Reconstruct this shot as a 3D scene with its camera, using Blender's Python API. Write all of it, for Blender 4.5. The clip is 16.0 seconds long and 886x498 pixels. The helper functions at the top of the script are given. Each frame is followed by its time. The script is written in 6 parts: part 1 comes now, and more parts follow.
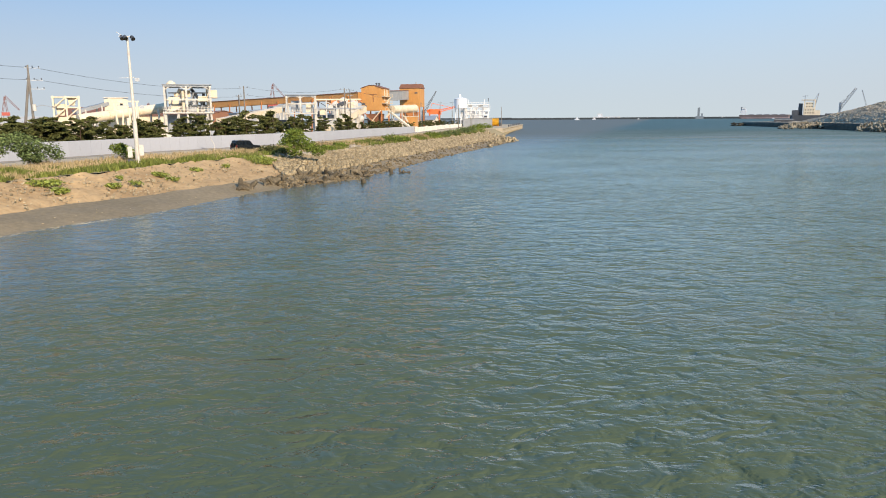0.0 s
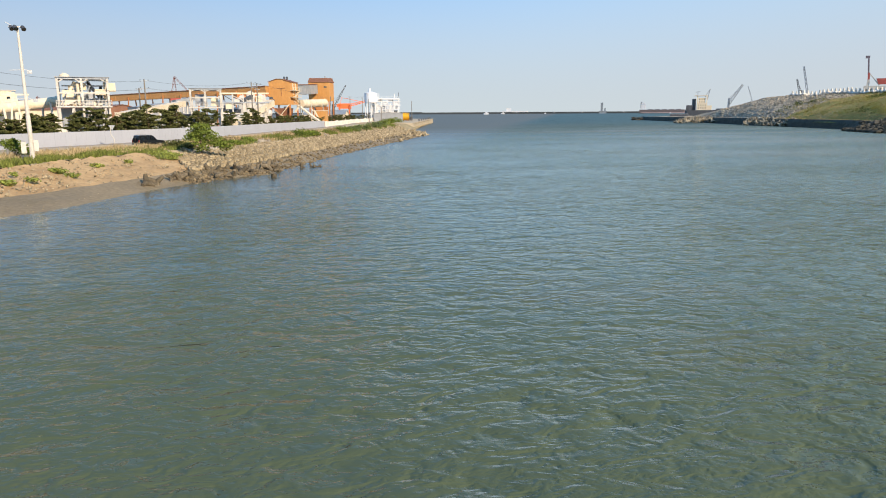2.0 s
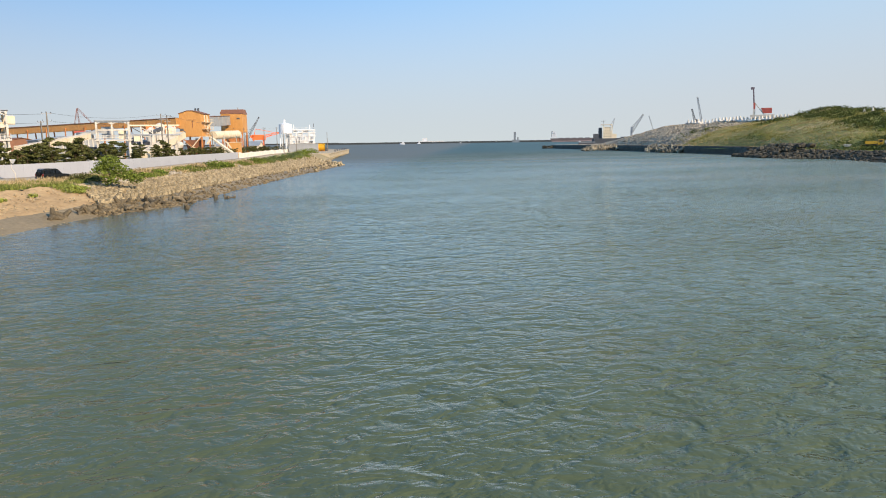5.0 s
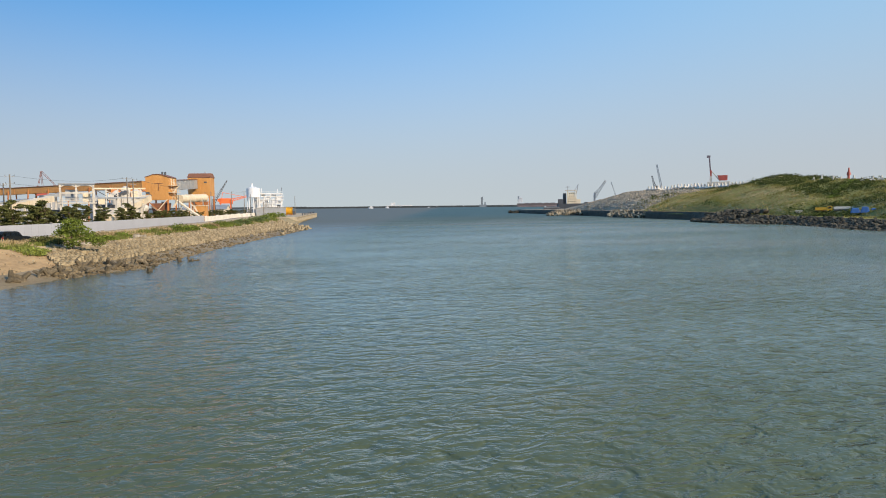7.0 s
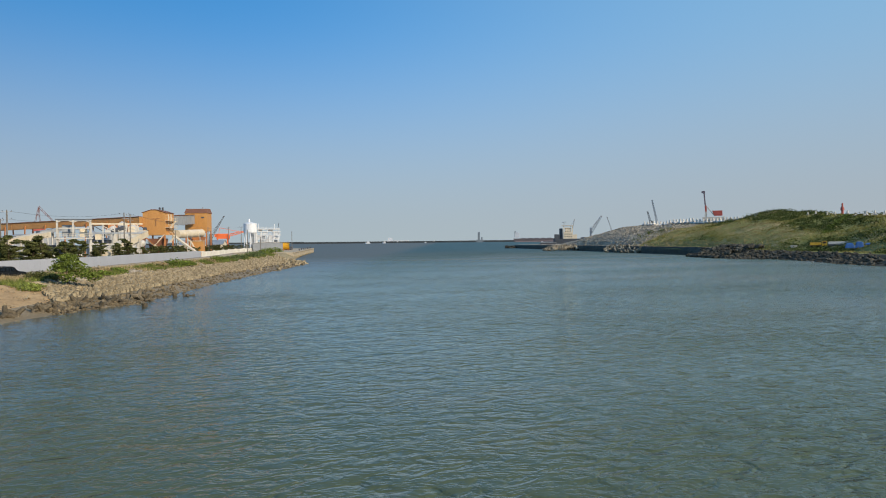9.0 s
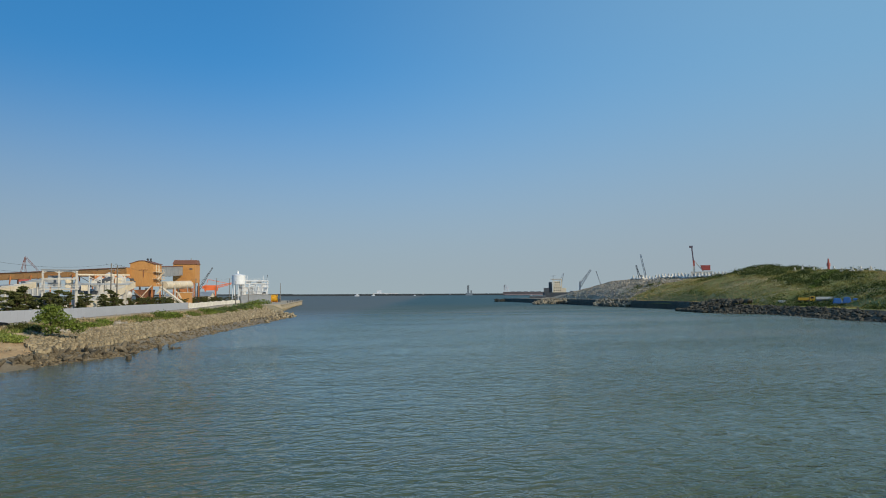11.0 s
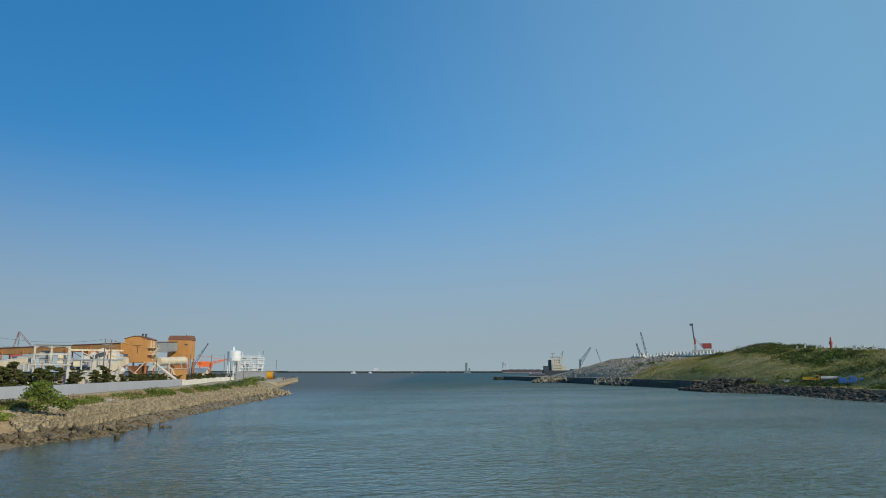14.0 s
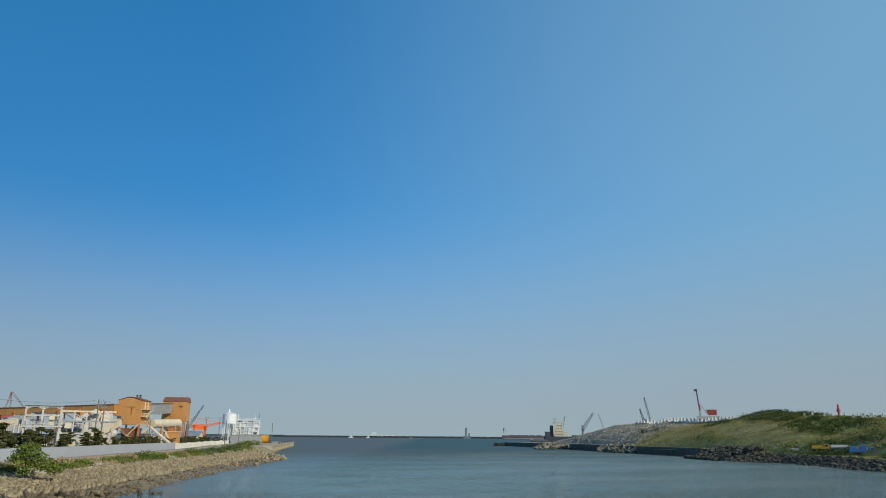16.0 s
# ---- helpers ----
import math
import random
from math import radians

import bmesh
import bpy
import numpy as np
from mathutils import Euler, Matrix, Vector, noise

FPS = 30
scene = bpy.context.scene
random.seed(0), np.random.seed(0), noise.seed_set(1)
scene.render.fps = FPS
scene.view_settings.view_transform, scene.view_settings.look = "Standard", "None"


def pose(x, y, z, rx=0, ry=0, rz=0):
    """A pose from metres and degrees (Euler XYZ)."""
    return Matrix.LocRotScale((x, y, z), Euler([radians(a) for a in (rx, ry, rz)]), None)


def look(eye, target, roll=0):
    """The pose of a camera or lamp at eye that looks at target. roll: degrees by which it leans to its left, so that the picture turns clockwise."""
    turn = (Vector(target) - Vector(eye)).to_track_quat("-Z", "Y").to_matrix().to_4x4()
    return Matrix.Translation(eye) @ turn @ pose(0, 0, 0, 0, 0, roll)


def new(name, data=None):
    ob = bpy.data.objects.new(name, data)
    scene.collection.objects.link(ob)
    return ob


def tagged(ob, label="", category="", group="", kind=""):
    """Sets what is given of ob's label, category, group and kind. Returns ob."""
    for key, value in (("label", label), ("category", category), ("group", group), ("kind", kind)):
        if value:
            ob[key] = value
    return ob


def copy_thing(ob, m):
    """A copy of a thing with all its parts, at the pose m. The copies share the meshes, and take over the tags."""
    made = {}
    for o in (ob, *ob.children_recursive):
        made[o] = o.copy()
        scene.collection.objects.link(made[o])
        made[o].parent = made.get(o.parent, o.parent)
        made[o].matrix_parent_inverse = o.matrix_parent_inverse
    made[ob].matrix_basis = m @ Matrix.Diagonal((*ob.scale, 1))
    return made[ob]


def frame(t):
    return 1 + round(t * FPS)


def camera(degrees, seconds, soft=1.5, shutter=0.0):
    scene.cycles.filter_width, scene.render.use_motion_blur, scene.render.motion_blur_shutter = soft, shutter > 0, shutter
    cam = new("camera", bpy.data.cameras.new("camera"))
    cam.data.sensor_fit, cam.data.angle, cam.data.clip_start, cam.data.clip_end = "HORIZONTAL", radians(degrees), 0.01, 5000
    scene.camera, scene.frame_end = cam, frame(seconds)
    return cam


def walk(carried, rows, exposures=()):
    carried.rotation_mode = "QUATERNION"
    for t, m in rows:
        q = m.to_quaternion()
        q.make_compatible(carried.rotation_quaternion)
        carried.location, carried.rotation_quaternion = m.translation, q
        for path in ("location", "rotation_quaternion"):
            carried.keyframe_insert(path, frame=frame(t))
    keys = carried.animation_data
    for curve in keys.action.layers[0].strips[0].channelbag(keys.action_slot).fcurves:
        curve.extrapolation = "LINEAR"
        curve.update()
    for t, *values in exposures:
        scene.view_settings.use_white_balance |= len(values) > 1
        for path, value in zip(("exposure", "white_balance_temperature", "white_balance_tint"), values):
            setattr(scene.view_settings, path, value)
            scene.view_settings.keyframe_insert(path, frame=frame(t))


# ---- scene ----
cam = camera(65.2, 16.0, soft=1.0)
walk(cam, [
    (0.0, pose(-0.27, 3.85, 8, 79.309, 0.403, 0.155)),
    (0.5, pose(-0.24, 3.55, 8, 79.273, 0.249, -1.293)),
    (1.0, pose(-0.25, 3.30, 8, 79.279, 0.191, -2.638)),
    (1.5, pose(-0.22, 2.75, 8, 78.878, 0.299, -4.912)),
    (2.0, pose(-0.18, 2.04, 8, 78.817, 0.342, -7.080)),
    (2.5, pose(-0.15, 1.50, 8, 78.356, 0.323, -8.234)),
    (3.0, pose(-0.11, 1.00, 8, 78.386, 0.258, -8.890)),
    (3.5, pose(-0.09, 0.44, 8, 78.362, 0.619, -10.321)),
    (4.0, pose(-0.07, 0.03, 8, 78.698, 0.624, -11.235)),
    (4.5, pose(-0.06, -0.45, 8, 79.266, 0.923, -12.418)),
    (5.0, pose(-0.03, -0.91, 8, 81.151, 0.857, -13.867)),
    (7.5, pose(0.33, -2.55, 8, 86.675, 0.655, -16.612)),
    (8.0, pose(0.40, -2.68, 8, 86.798, 0.791, -16.685)),
    (8.5, pose(0.38, -2.67, 8, 88.214, 0.768, -16.954)),
    (9.0, pose(0.35, -2.55, 8, 89.287, 0.611, -16.730)),
    (11.5, pose(0.30, -2.16, 8, 94.369, 0.253, -17.680)),
    (12.0, pose(0.31, -2.07, 8, 94.929, -0.001, -17.329)),
    (12.5, pose(0.27, -2.02, 8, 95.812, 0.014, -17.570)),
    (13.0, pose(0.21, -1.87, 8, 96.582, -0.183, -18.191)),
    (13.5, pose(0.23, -1.47, 8, 98.769, 0.051, -17.877)),
    (14.0, pose(0.27, -1.22, 8, 99.975, 0.019, -17.804)),
    (14.5, pose(0.31, -1.13, 8, 101.188, -0.208, -17.897)),
    (15.0, pose(0.29, -0.77, 8, 102.655, 0.182, -17.896)),
    (15.5, pose(0.30, -0.35, 8, 104.125, -0.256, -17.638)),
    (16.0, pose(0.32, -0.16, 8, 105.106, -0.443, -17.872)),
], exposures=[(0.0, 0.36, 7000, 12), (5.0, 0.38, 7300, 13), (7.5, 0.05, 7000, 11), (9.0, -0.16, 6700, 8), (11.5, -0.42, 6500, 4), (12.5, -0.46, 6450, 3), (16.0, -0.4, 6350, 2)])

SUN_AZ, SUN_EL = 144, 29     # degrees clockwise from ahead, and above the horizon

world = bpy.data.worlds.new("world")
scene.world = world
world.use_nodes = True
wn = world.node_tree
sky = wn.nodes.new("ShaderNodeTexSky")
sky.sky_type = "NISHITA"
sky.sun_disc = False
sky.sun_elevation, sky.sun_rotation = radians(SUN_EL), radians(-SUN_AZ)
sky.altitude, sky.air_density, sky.dust_density, sky.ozone_density = 0, 1.0, 0.3, 4.0
# the haze at the horizon is looked at a little higher up, which keeps it pale
wtc, sep, lift, comb, gam = (wn.nodes.new("ShaderNode" + k) for k in ("TexCoord", "SeparateXYZ", "MapRange", "CombineXYZ", "Gamma"))
lift.inputs["From Min"].default_value, lift.inputs["To Min"].default_value, lift.inputs["To Max"].default_value = 0.0, 0.075, 0.95
gam.inputs[1].default_value = 1.5
wn.links.new(wtc.outputs["Generated"], sep.inputs[0])
wn.links.new(sep.outputs[2], lift.inputs[0])
for k in (0, 1):
    wn.links.new(sep.outputs[k], comb.inputs[k])
wn.links.new(lift.outputs[0], comb.inputs[2])
wn.links.new(comb.outputs[0], sky.inputs[0])
wn.links.new(sky.outputs[0], gam.inputs[0])
# pale sea haze that thins with height
haze, hmix = wn.nodes.new("ShaderNodeMapRange"), wn.nodes.new("ShaderNodeMix")
haze.interpolation_type, hmix.data_type = "SMOOTHSTEP", "RGBA"
haze.inputs["From Min"].default_value, haze.inputs["From Max"].default_value, haze.inputs["To Min"].default_value, haze.inputs["To Max"].default_value = 0.0, 0.33, 0.88, 0.0
hmix.inputs[7].default_value = (4.5, 4.85, 5.3, 1)
wn.links.new(sep.outputs[2], haze.inputs[0])
wn.links.new(haze.outputs[0], hmix.inputs[0])
cool = wn.nodes.new("ShaderNodeVectorMath")
cool.operation = "MULTIPLY"
cool.inputs[1].default_value = (0.92, 1.06, 0.86)
wn.links.new(gam.outputs[0], cool.inputs[0])
even = wn.nodes.new("ShaderNodeMix")     # light scattered evenly by the clear air
even.data_type = "RGBA"
even.inputs[0].default_value, even.inputs[7].default_value = 0.6, (0.35, 2.85, 7.4, 1)
wn.links.new(cool.outputs[0], even.inputs[6])
side, glow = wn.nodes.new("ShaderNodeMapRange"), wn.nodes.new("ShaderNodeMix")     # the air is paler towards the sun's side
side.interpolation_type, glow.data_type = "SMOOTHSTEP", "RGBA"
side.inputs["From Min"].default_value, side.inputs["From Max"].default_value, side.inputs["To Max"].default_value = -0.05, 0.85, 0.75
glow.inputs[7].default_value = (3.2, 5.6, 8.0, 1)
wn.links.new(sep.outputs[0], side.inputs[0])
wn.links.new(side.outputs[0], glow.inputs[0])
wn.links.new(even.outputs[2], glow.inputs[6])
wn.links.new(glow.outputs[2], hmix.inputs[6])
wn.links.new(hmix.outputs[2], wn.nodes["Background"].inputs[0])
wn.nodes["Background"].inputs[1].default_value = 0.1

sun = new("sun", bpy.data.lights.new("sun", "SUN"))
sun.data.energy, sun.data.angle, sun.data.color = 5.1, radians(0.5), (1.0, 0.87, 0.70)
sun_way = Vector((math.sin(radians(SUN_AZ)) * math.cos(radians(SUN_EL)), math.cos(radians(SUN_AZ)) * math.cos(radians(SUN_EL)), math.sin(radians(SUN_EL))))
sun.matrix_world = look(sun_way * 300, (0, 0, 0))


# ---------- materials ----------
def mat(name, col, col2=None, rough=0.7, metal=0.0, scale=1.0, fine=8.0, bump=0.0, vary=0.0, island=0.0, coat=0.0, stretch=(1, 1, 1), spots=None):
    """A surface of two colours mixed by coarse and fine noise, with relief and a little difference from piece to piece."""
    m = bpy.data.materials.new(name)
    m.use_nodes = True
    t = m.node_tree
    N, L = t.nodes, t.links
    b = N["Principled BSDF"]
    col2 = col2 or tuple(c * 0.8 for c in col)
    tc, mp = N.new("ShaderNodeTexCoord"), N.new("ShaderNodeMapping")
    mp.inputs["Scale"].default_value = stretch
    L.new(tc.outputs["Object"], mp.inputs[0])
    n1, n2 = N.new("ShaderNodeTexNoise"), N.new("ShaderNodeTexNoise")
    n1.inputs["Scale"].default_value, n1.inputs["Detail"].default_value = scale, 5
    n2.inputs["Scale"].default_value, n2.inputs["Detail"].default_value = fine, 6
    for n in (n1, n2):
        L.new(mp.outputs[0], n.inputs[0])
    mx = N.new("ShaderNodeMath")
    mx.operation = "MULTIPLY_ADD"
    mx.inputs[1].default_value = 0.45
    L.new(n2.outputs[0], mx.inputs[0])
    sc = N.new("ShaderNodeMath")
    sc.operation = "MULTIPLY"
    sc.inputs[1].default_value = 0.55
    L.new(n1.outputs[0], sc.inputs[0])
    L.new(sc.outputs[0], mx.inputs[2])
    ramp = N.new("ShaderNodeValToRGB")
    ramp.color_ramp.elements[0].position, ramp.color_ramp.elements[1].position = 0.36, 0.64
    ramp.color_ramp.elements[0].color, ramp.color_ramp.elements[1].color = (*col2, 1), (*col, 1)
    if spots:
        e = ramp.color_ramp.elements.new(0.5)
        e.color = (*spots, 1)
    L.new(mx.outputs[0], ramp.inputs[0])
    out = ramp.outputs[0]
    if vary or island:
        oi = N.new("ShaderNodeObjectInfo") if vary else N.new("ShaderNodeNewGeometry")
        hsv, mr = N.new("ShaderNodeHueSaturation"), N.new("ShaderNodeMapRange")
        w = vary or island
        mr.inputs["To Min"].default_value, mr.inputs["To Max"].default_value = 1 - w, 1 + w
        L.new(oi.outputs["Random" if vary else "Random Per Island"], mr.inputs[0])
        L.new(mr.outputs[0], hsv.inputs["Value"])
        L.new(out, hsv.inputs["Color"])
        out = hsv.outputs[0]
    L.new(out, b.inputs["Base Color"])
    b.inputs["Roughness"].default_value, b.inputs["Metallic"].default_value = rough, metal
    b.inputs["Coat Weight"].default_value = coat
    b.inputs["Specular IOR Level"].default_value = 0.12 if rough >= 0.8 else 0.5
    if bump:
        bp = N.new("ShaderNodeBump")
        bp.inputs["Strength"].default_value, bp.inputs["Distance"].default_value = 0.8, bump
        L.new(mx.outputs[0], bp.inputs["Height"])
        L.new(bp.outputs[0], b.inputs["Normal"])
    return m


def water_mat():
    """Silty water: a cloudy green body under a film of sky light broken up by steep little waves."""
    m = bpy.data.materials.new("sea_water")
    m.use_nodes = True
    N, L = m.node_tree.nodes, m.node_tree.links
    N.remove(N["Principled BSDF"])
    tc = N.new("ShaderNodeTexCoord")

    def tex(scale, stretch, turn, detail=3, bend=0.0):
        mp, n = N.new("ShaderNodeMapping"), N.new("ShaderNodeTexNoise")
        mp.inputs["Scale"].default_value, mp.inputs["Rotation"].default_value = stretch, (0, 0, radians(turn))
        n.inputs["Scale"].default_value, n.inputs["Detail"].default_value, n.inputs["Distortion"].default_value = scale, detail, bend
        L.new(tc.outputs["Object"], mp.inputs[0])
        L.new(mp.outputs[0], n.inputs[0])
        return n.outputs[0]

    def op(kind, a, b=None, c=None):
        q = N.new("ShaderNodeMath")
        q.operation = kind
        for i, v in enumerate((a, b, c)):
            if v is None:
                continue
            if isinstance(v, (int, float)):
                q.inputs[i].default_value = v
            else:
                L.new(v, q.inputs[i])
        return q.outputs[0]

    def between(v, lo, hi, a=0.0, b=1.0):
        q = N.new("ShaderNodeMapRange")
        q.interpolation_type = "SMOOTHSTEP"
        for name, w in zip(("From Min", "From Max", "To Min", "To Max"), (lo, hi, a, b)):
            q.inputs[name].default_value = w
        L.new(v, q.inputs[0])
        return q.outputs[0]

    def blend(fac, a, b):
        q = N.new("ShaderNodeMix")
        q.data_type = "RGBA"
        L.new(fac, q.inputs[0])
        for i, v in ((6, a), (7, b)):
            if isinstance(v, tuple):
                q.inputs[i].default_value = (*v, 1)
            else:
                L.new(v, q.inputs[i])
        return q.outputs[2]

    # the body: green and olive patches, river silt in drifting tongues off the right bank with brighter sky reflection
    # painted in, open sea further out darkened in its colour as if its waves mirrored deeper sky
    broad, drift, tongue = tex(0.012, (1, 1.6, 1), 20, 4), tex(0.05, (1, 2.2, 1), -15, 4), tex(0.016, (1, 2.6, 1), -28, 4)
    body = blend(between(broad, 0.35, 0.68), SEA_A, SEA_B)
    body = blend(between(drift, 0.5, 0.75, 0, 0.5), body, SEA_C)
    sx = N.new("ShaderNodeSeparateXYZ")
    L.new(tc.outputs["Object"], sx.inputs[0])
    # river silt on the right, its pale colour also carrying the sunward sky reflection
    silt_sheen = op("MULTIPLY", between(sx.outputs[0], 20, 110), between(tongue, 0.42, 0.62))
    body = blend(op("MULTIPLY", silt_sheen, 0.6), body, SILT_SHEEN)
    # far waves mirror deeper sky: that darkening is put into the body colour
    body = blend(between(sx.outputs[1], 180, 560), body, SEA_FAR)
    # stirred brown shallows along the left bank, where the water also lies calmer
    off = op("SUBTRACT", op("ADD", sx.outputs[0], 47.0), op("MULTIPLY", sx.outputs[1], 0.305))
    off = op("MULTIPLY_ADD", broad, 14.0, op("SUBTRACT", off, 7.0))
    body = blend(between(off, 1, 26, 0.75, 0.0), body, SHALLOW)
    # waves: a long one, short sharp-crested ones and ripples, stronger in gusts
    def crested(v):
        w = op("MULTIPLY_ADD", v, 4.0, -2.0)
        return op("SUBTRACT", 1.0, op("SQRT", op("MULTIPLY_ADD", w, w, 0.07)))

    big, mid, rip = crested(tex(0.27, (1, 1.6, 1), 10, 2, 0.3)), crested(tex(0.66, (1, 1.5, 1), -14, 3, 0.5)), crested(tex(1.8, (1, 1.5, 1), 16, 3, 0.4))
    gust = between(tex(0.028, (1, 2, 1), -10, 3), 0.35, 0.65, 0.6, 1.0)
    bp = N.new("ShaderNodeBump")
    bp.inputs["Distance"].default_value = WAVE
    L.new(op("MULTIPLY", gust, between(off, 2, 30, 0.4, 1.0)), bp.inputs["Strength"])
    L.new(op("MULTIPLY_ADD", big, 1.2, op("MULTIPLY_ADD", rip, 0.3, mid)), bp.inputs["Height"])
    under, film, both = N.new("ShaderNodeBsdfDiffuse"), N.new("ShaderNodeBsdfGlossy"), N.new("ShaderNodeMixShader")
    L.new(body, under.inputs["Color"])
    L.new(between(sx.outputs[1], 60, 420, 0.12, 0.36), film.inputs["Roughness"])
    film.inputs["Color"].default_value = (0.86, 0.95, 0.96, 1)
    for n in (under, film):
        L.new(bp.outputs[0], n.inputs["Normal"])
    fr = N.new("ShaderNodeFresnel")
    fr.inputs["IOR"].default_value = 1.33
    L.new(bp.outputs[0], fr.inputs["Normal"])
    L.new(op("MULTIPLY", between(fr.outputs[0], 0.0, 0.62, 0.02, GLOSS), between(sx.outputs[1], 55, 380, 1.0, 0.26)), both.inputs[0])
    L.new(under.outputs[0], both.inputs[1])
    L.new(film.outputs[0], both.inputs[2])
    L.new(both.outputs[0], N["Material Output"].inputs[0])
    return m


SEA_A, SEA_B, SEA_C = (0.072, 0.090, 0.048), (0.088, 0.094, 0.036), (0.108, 0.100, 0.052)
SEA_FAR, SILT_SHEEN, SHALLOW = (0.045, 0.084, 0.080), (0.19, 0.17, 0.125), (0.115, 0.105, 0.082)
WAVE, GLOSS = 0.14, 0.66
M_SEA = water_mat()
M_SAND = mat("wet_sand", (0.25, 0.19, 0.11), (0.15, 0.115, 0.065), 0.75, scale=0.15, fine=2.5, bump=0.08)
M_SOIL = mat("reddish_soil", (0.50, 0.34, 0.18), (0.32, 0.21, 0.11), 0.95, scale=0.25, fine=1.6, bump=0.25)
M_VERGE = mat("dry_verge_soil", (0.36, 0.28, 0.17), (0.22, 0.19, 0.10), 0.95, scale=0.1, fine=1.2, bump=0.2)
M_YARD = mat("yard_ground", (0.33, 0.29, 0.24), (0.24, 0.21, 0.17), 0.9, scale=0.05, fine=1.0, bump=0.05)
M_ROAD = mat("worn_asphalt", (0.44, 0.37, 0.27), (0.34, 0.28, 0.20), 0.9, scale=0.1, fine=3.0, bump=0.02)
M_BLOCK = mat("weathered_concrete_block", (0.42, 0.34, 0.22), (0.17, 0.132, 0.08), 0.9, scale=0.6, fine=5, bump=0.05, vary=0.25)
M_BLOCKS = mat("weathered_concrete_blocks", (0.42, 0.34, 0.22), (0.17, 0.132, 0.08), 0.9, scale=0.6, fine=5, bump=0.05, island=0.25)
M_WETBLOCK = mat("tide_dark_concrete", (0.17, 0.135, 0.09), (0.05, 0.042, 0.03), 0.85, scale=0.6, fine=4, bump=0.06, vary=0.25)
M_ROCK = mat("rubble_rock", (0.42, 0.365, 0.285), (0.19, 0.16, 0.12), 0.9, scale=0.7, fine=4, bump=0.1, island=0.4)
M_DARKROCK = mat("wet_dark_rock", (0.115, 0.102, 0.076), (0.032, 0.029, 0.022), 0.85, scale=0.7, fine=4, bump=0.1, island=0.4)
M_SHOREROCK = mat("brown_shore_rock", (0.21, 0.16, 0.095), (0.07, 0.055, 0.035), 0.9, scale=0.7, fine=4, bump=0.1, island=0.4)
M_QUAY = mat("quay_concrete", (0.45, 0.38, 0.28), (0.34, 0.28, 0.2), 0.9, scale=0.15, fine=3, bump=0.02)
M_WALL = mat("dark_sea_wall", (0.10, 0.095, 0.075), (0.05, 0.047, 0.04), 0.8, scale=0.2, fine=2.0, bump=0.05)
M_FENCE = mat("pale_grey_panel_paint", (0.37, 0.38, 0.415), (0.335, 0.345, 0.38), 0.5, scale=0.5, fine=4, vary=0.03)
M_WHITEWALL = mat("white_wall_paint", (0.78, 0.74, 0.66), (0.62, 0.57, 0.48), 0.8, scale=0.4, fine=3, vary=0.05)
M_HILL = mat("hill_grass_ground", (0.30, 0.25, 0.09), (0.46, 0.35, 0.18), 0.95, scale=0.04, fine=0.5, bump=0.5, spots=(0.18, 0.185, 0.055))
M_GRAVEL = mat("gravel_heap", (0.46, 0.39, 0.29), (0.16, 0.135, 0.10), 0.95, scale=0.12, fine=1.0, bump=0.6)
M_FAR = mat("far_breakwater_concrete", (0.055, 0.065, 0.07), (0.04, 0.045, 0.05), 0.9, scale=0.02, fine=0.3)


# ---------- builders ----------
def add_box(bm, c, size, rz=0.0, rx=0.0, ry=0.0):
    m = Matrix.Translation(c) @ Euler((radians(rx), radians(ry), radians(rz))).to_matrix().to_4x4() @ Matrix.Diagonal((*size, 1))
    return bmesh.ops.create_cube(bm, size=1.0, matrix=m)["verts"]


def add_rod(bm, a, b, r0, r1=None, seg=8):
    a, b = Vector(a), Vector(b)
    d = b - a
    m = Matrix.Translation((a + b) / 2) @ d.to_track_quat("Z", "Y").to_matrix().to_4x4()
    bmesh.ops.create_cone(bm, cap_ends=True, segments=seg, radius1=r0, radius2=r0 if r1 is None else r1, depth=d.length, matrix=m)


def add_beam(bm, a, b, w, h=None):
    a, b = Vector(a), Vector(b)
    d = b - a
    m = Matrix.Translation((a + b) / 2) @ d.to_track_quat("Y", "Z").to_matrix().to_4x4() @ Matrix.Diagonal((w, d.length, h or w, 1))
    bmesh.ops.create_cube(bm, size=1.0, matrix=m)


def add_prism(bm, outline, depth, m):
    """An outline in x, z pushed along y by depth, centred, placed by m."""
    f = [bm.verts.new(m @ Vector((x, -depth / 2, z))) for x, z in outline]
    k = [bm.verts.new(m @ Vector((x, depth / 2, z))) for x, z in outline]
    n = len(outline)
    bm.faces.new(f[::-1]), bm.faces.new(k)
    for i in range(n):
        bm.faces.new((f[i], f[(i + 1) % n], k[(i + 1) % n], k[i]))


def mesh_of(name, bm, material):
    bmesh.ops.recalc_face_normals(bm, faces=bm.faces)
    me = bpy.data.meshes.new(name)
    bm.to_mesh(me)
    bm.free()
    me.materials.append(material)
    return me


def part(name, bm, material, parent=None, label=""):
    ob = new(name, mesh_of(name, bm, material))
    ob.parent = parent
    return tagged(ob, label) if label else ob


def thing(name, m, label, category, group="", kind=""):
    ob = new(name)
    ob.empty_display_size = 0.5
    ob.matrix_world = m
    return tagged(ob, label, category, group, kind)


def sheet(name, pts, faces, material, smooth=True):
    me = bpy.data.meshes.new(name)
    me.from_pydata(pts, [], faces)
    me.materials.append(material)
    if smooth:
        me.polygons.foreach_set("use_smooth", [True] * len(me.polygons))
    me.update()
    return new(name, me)


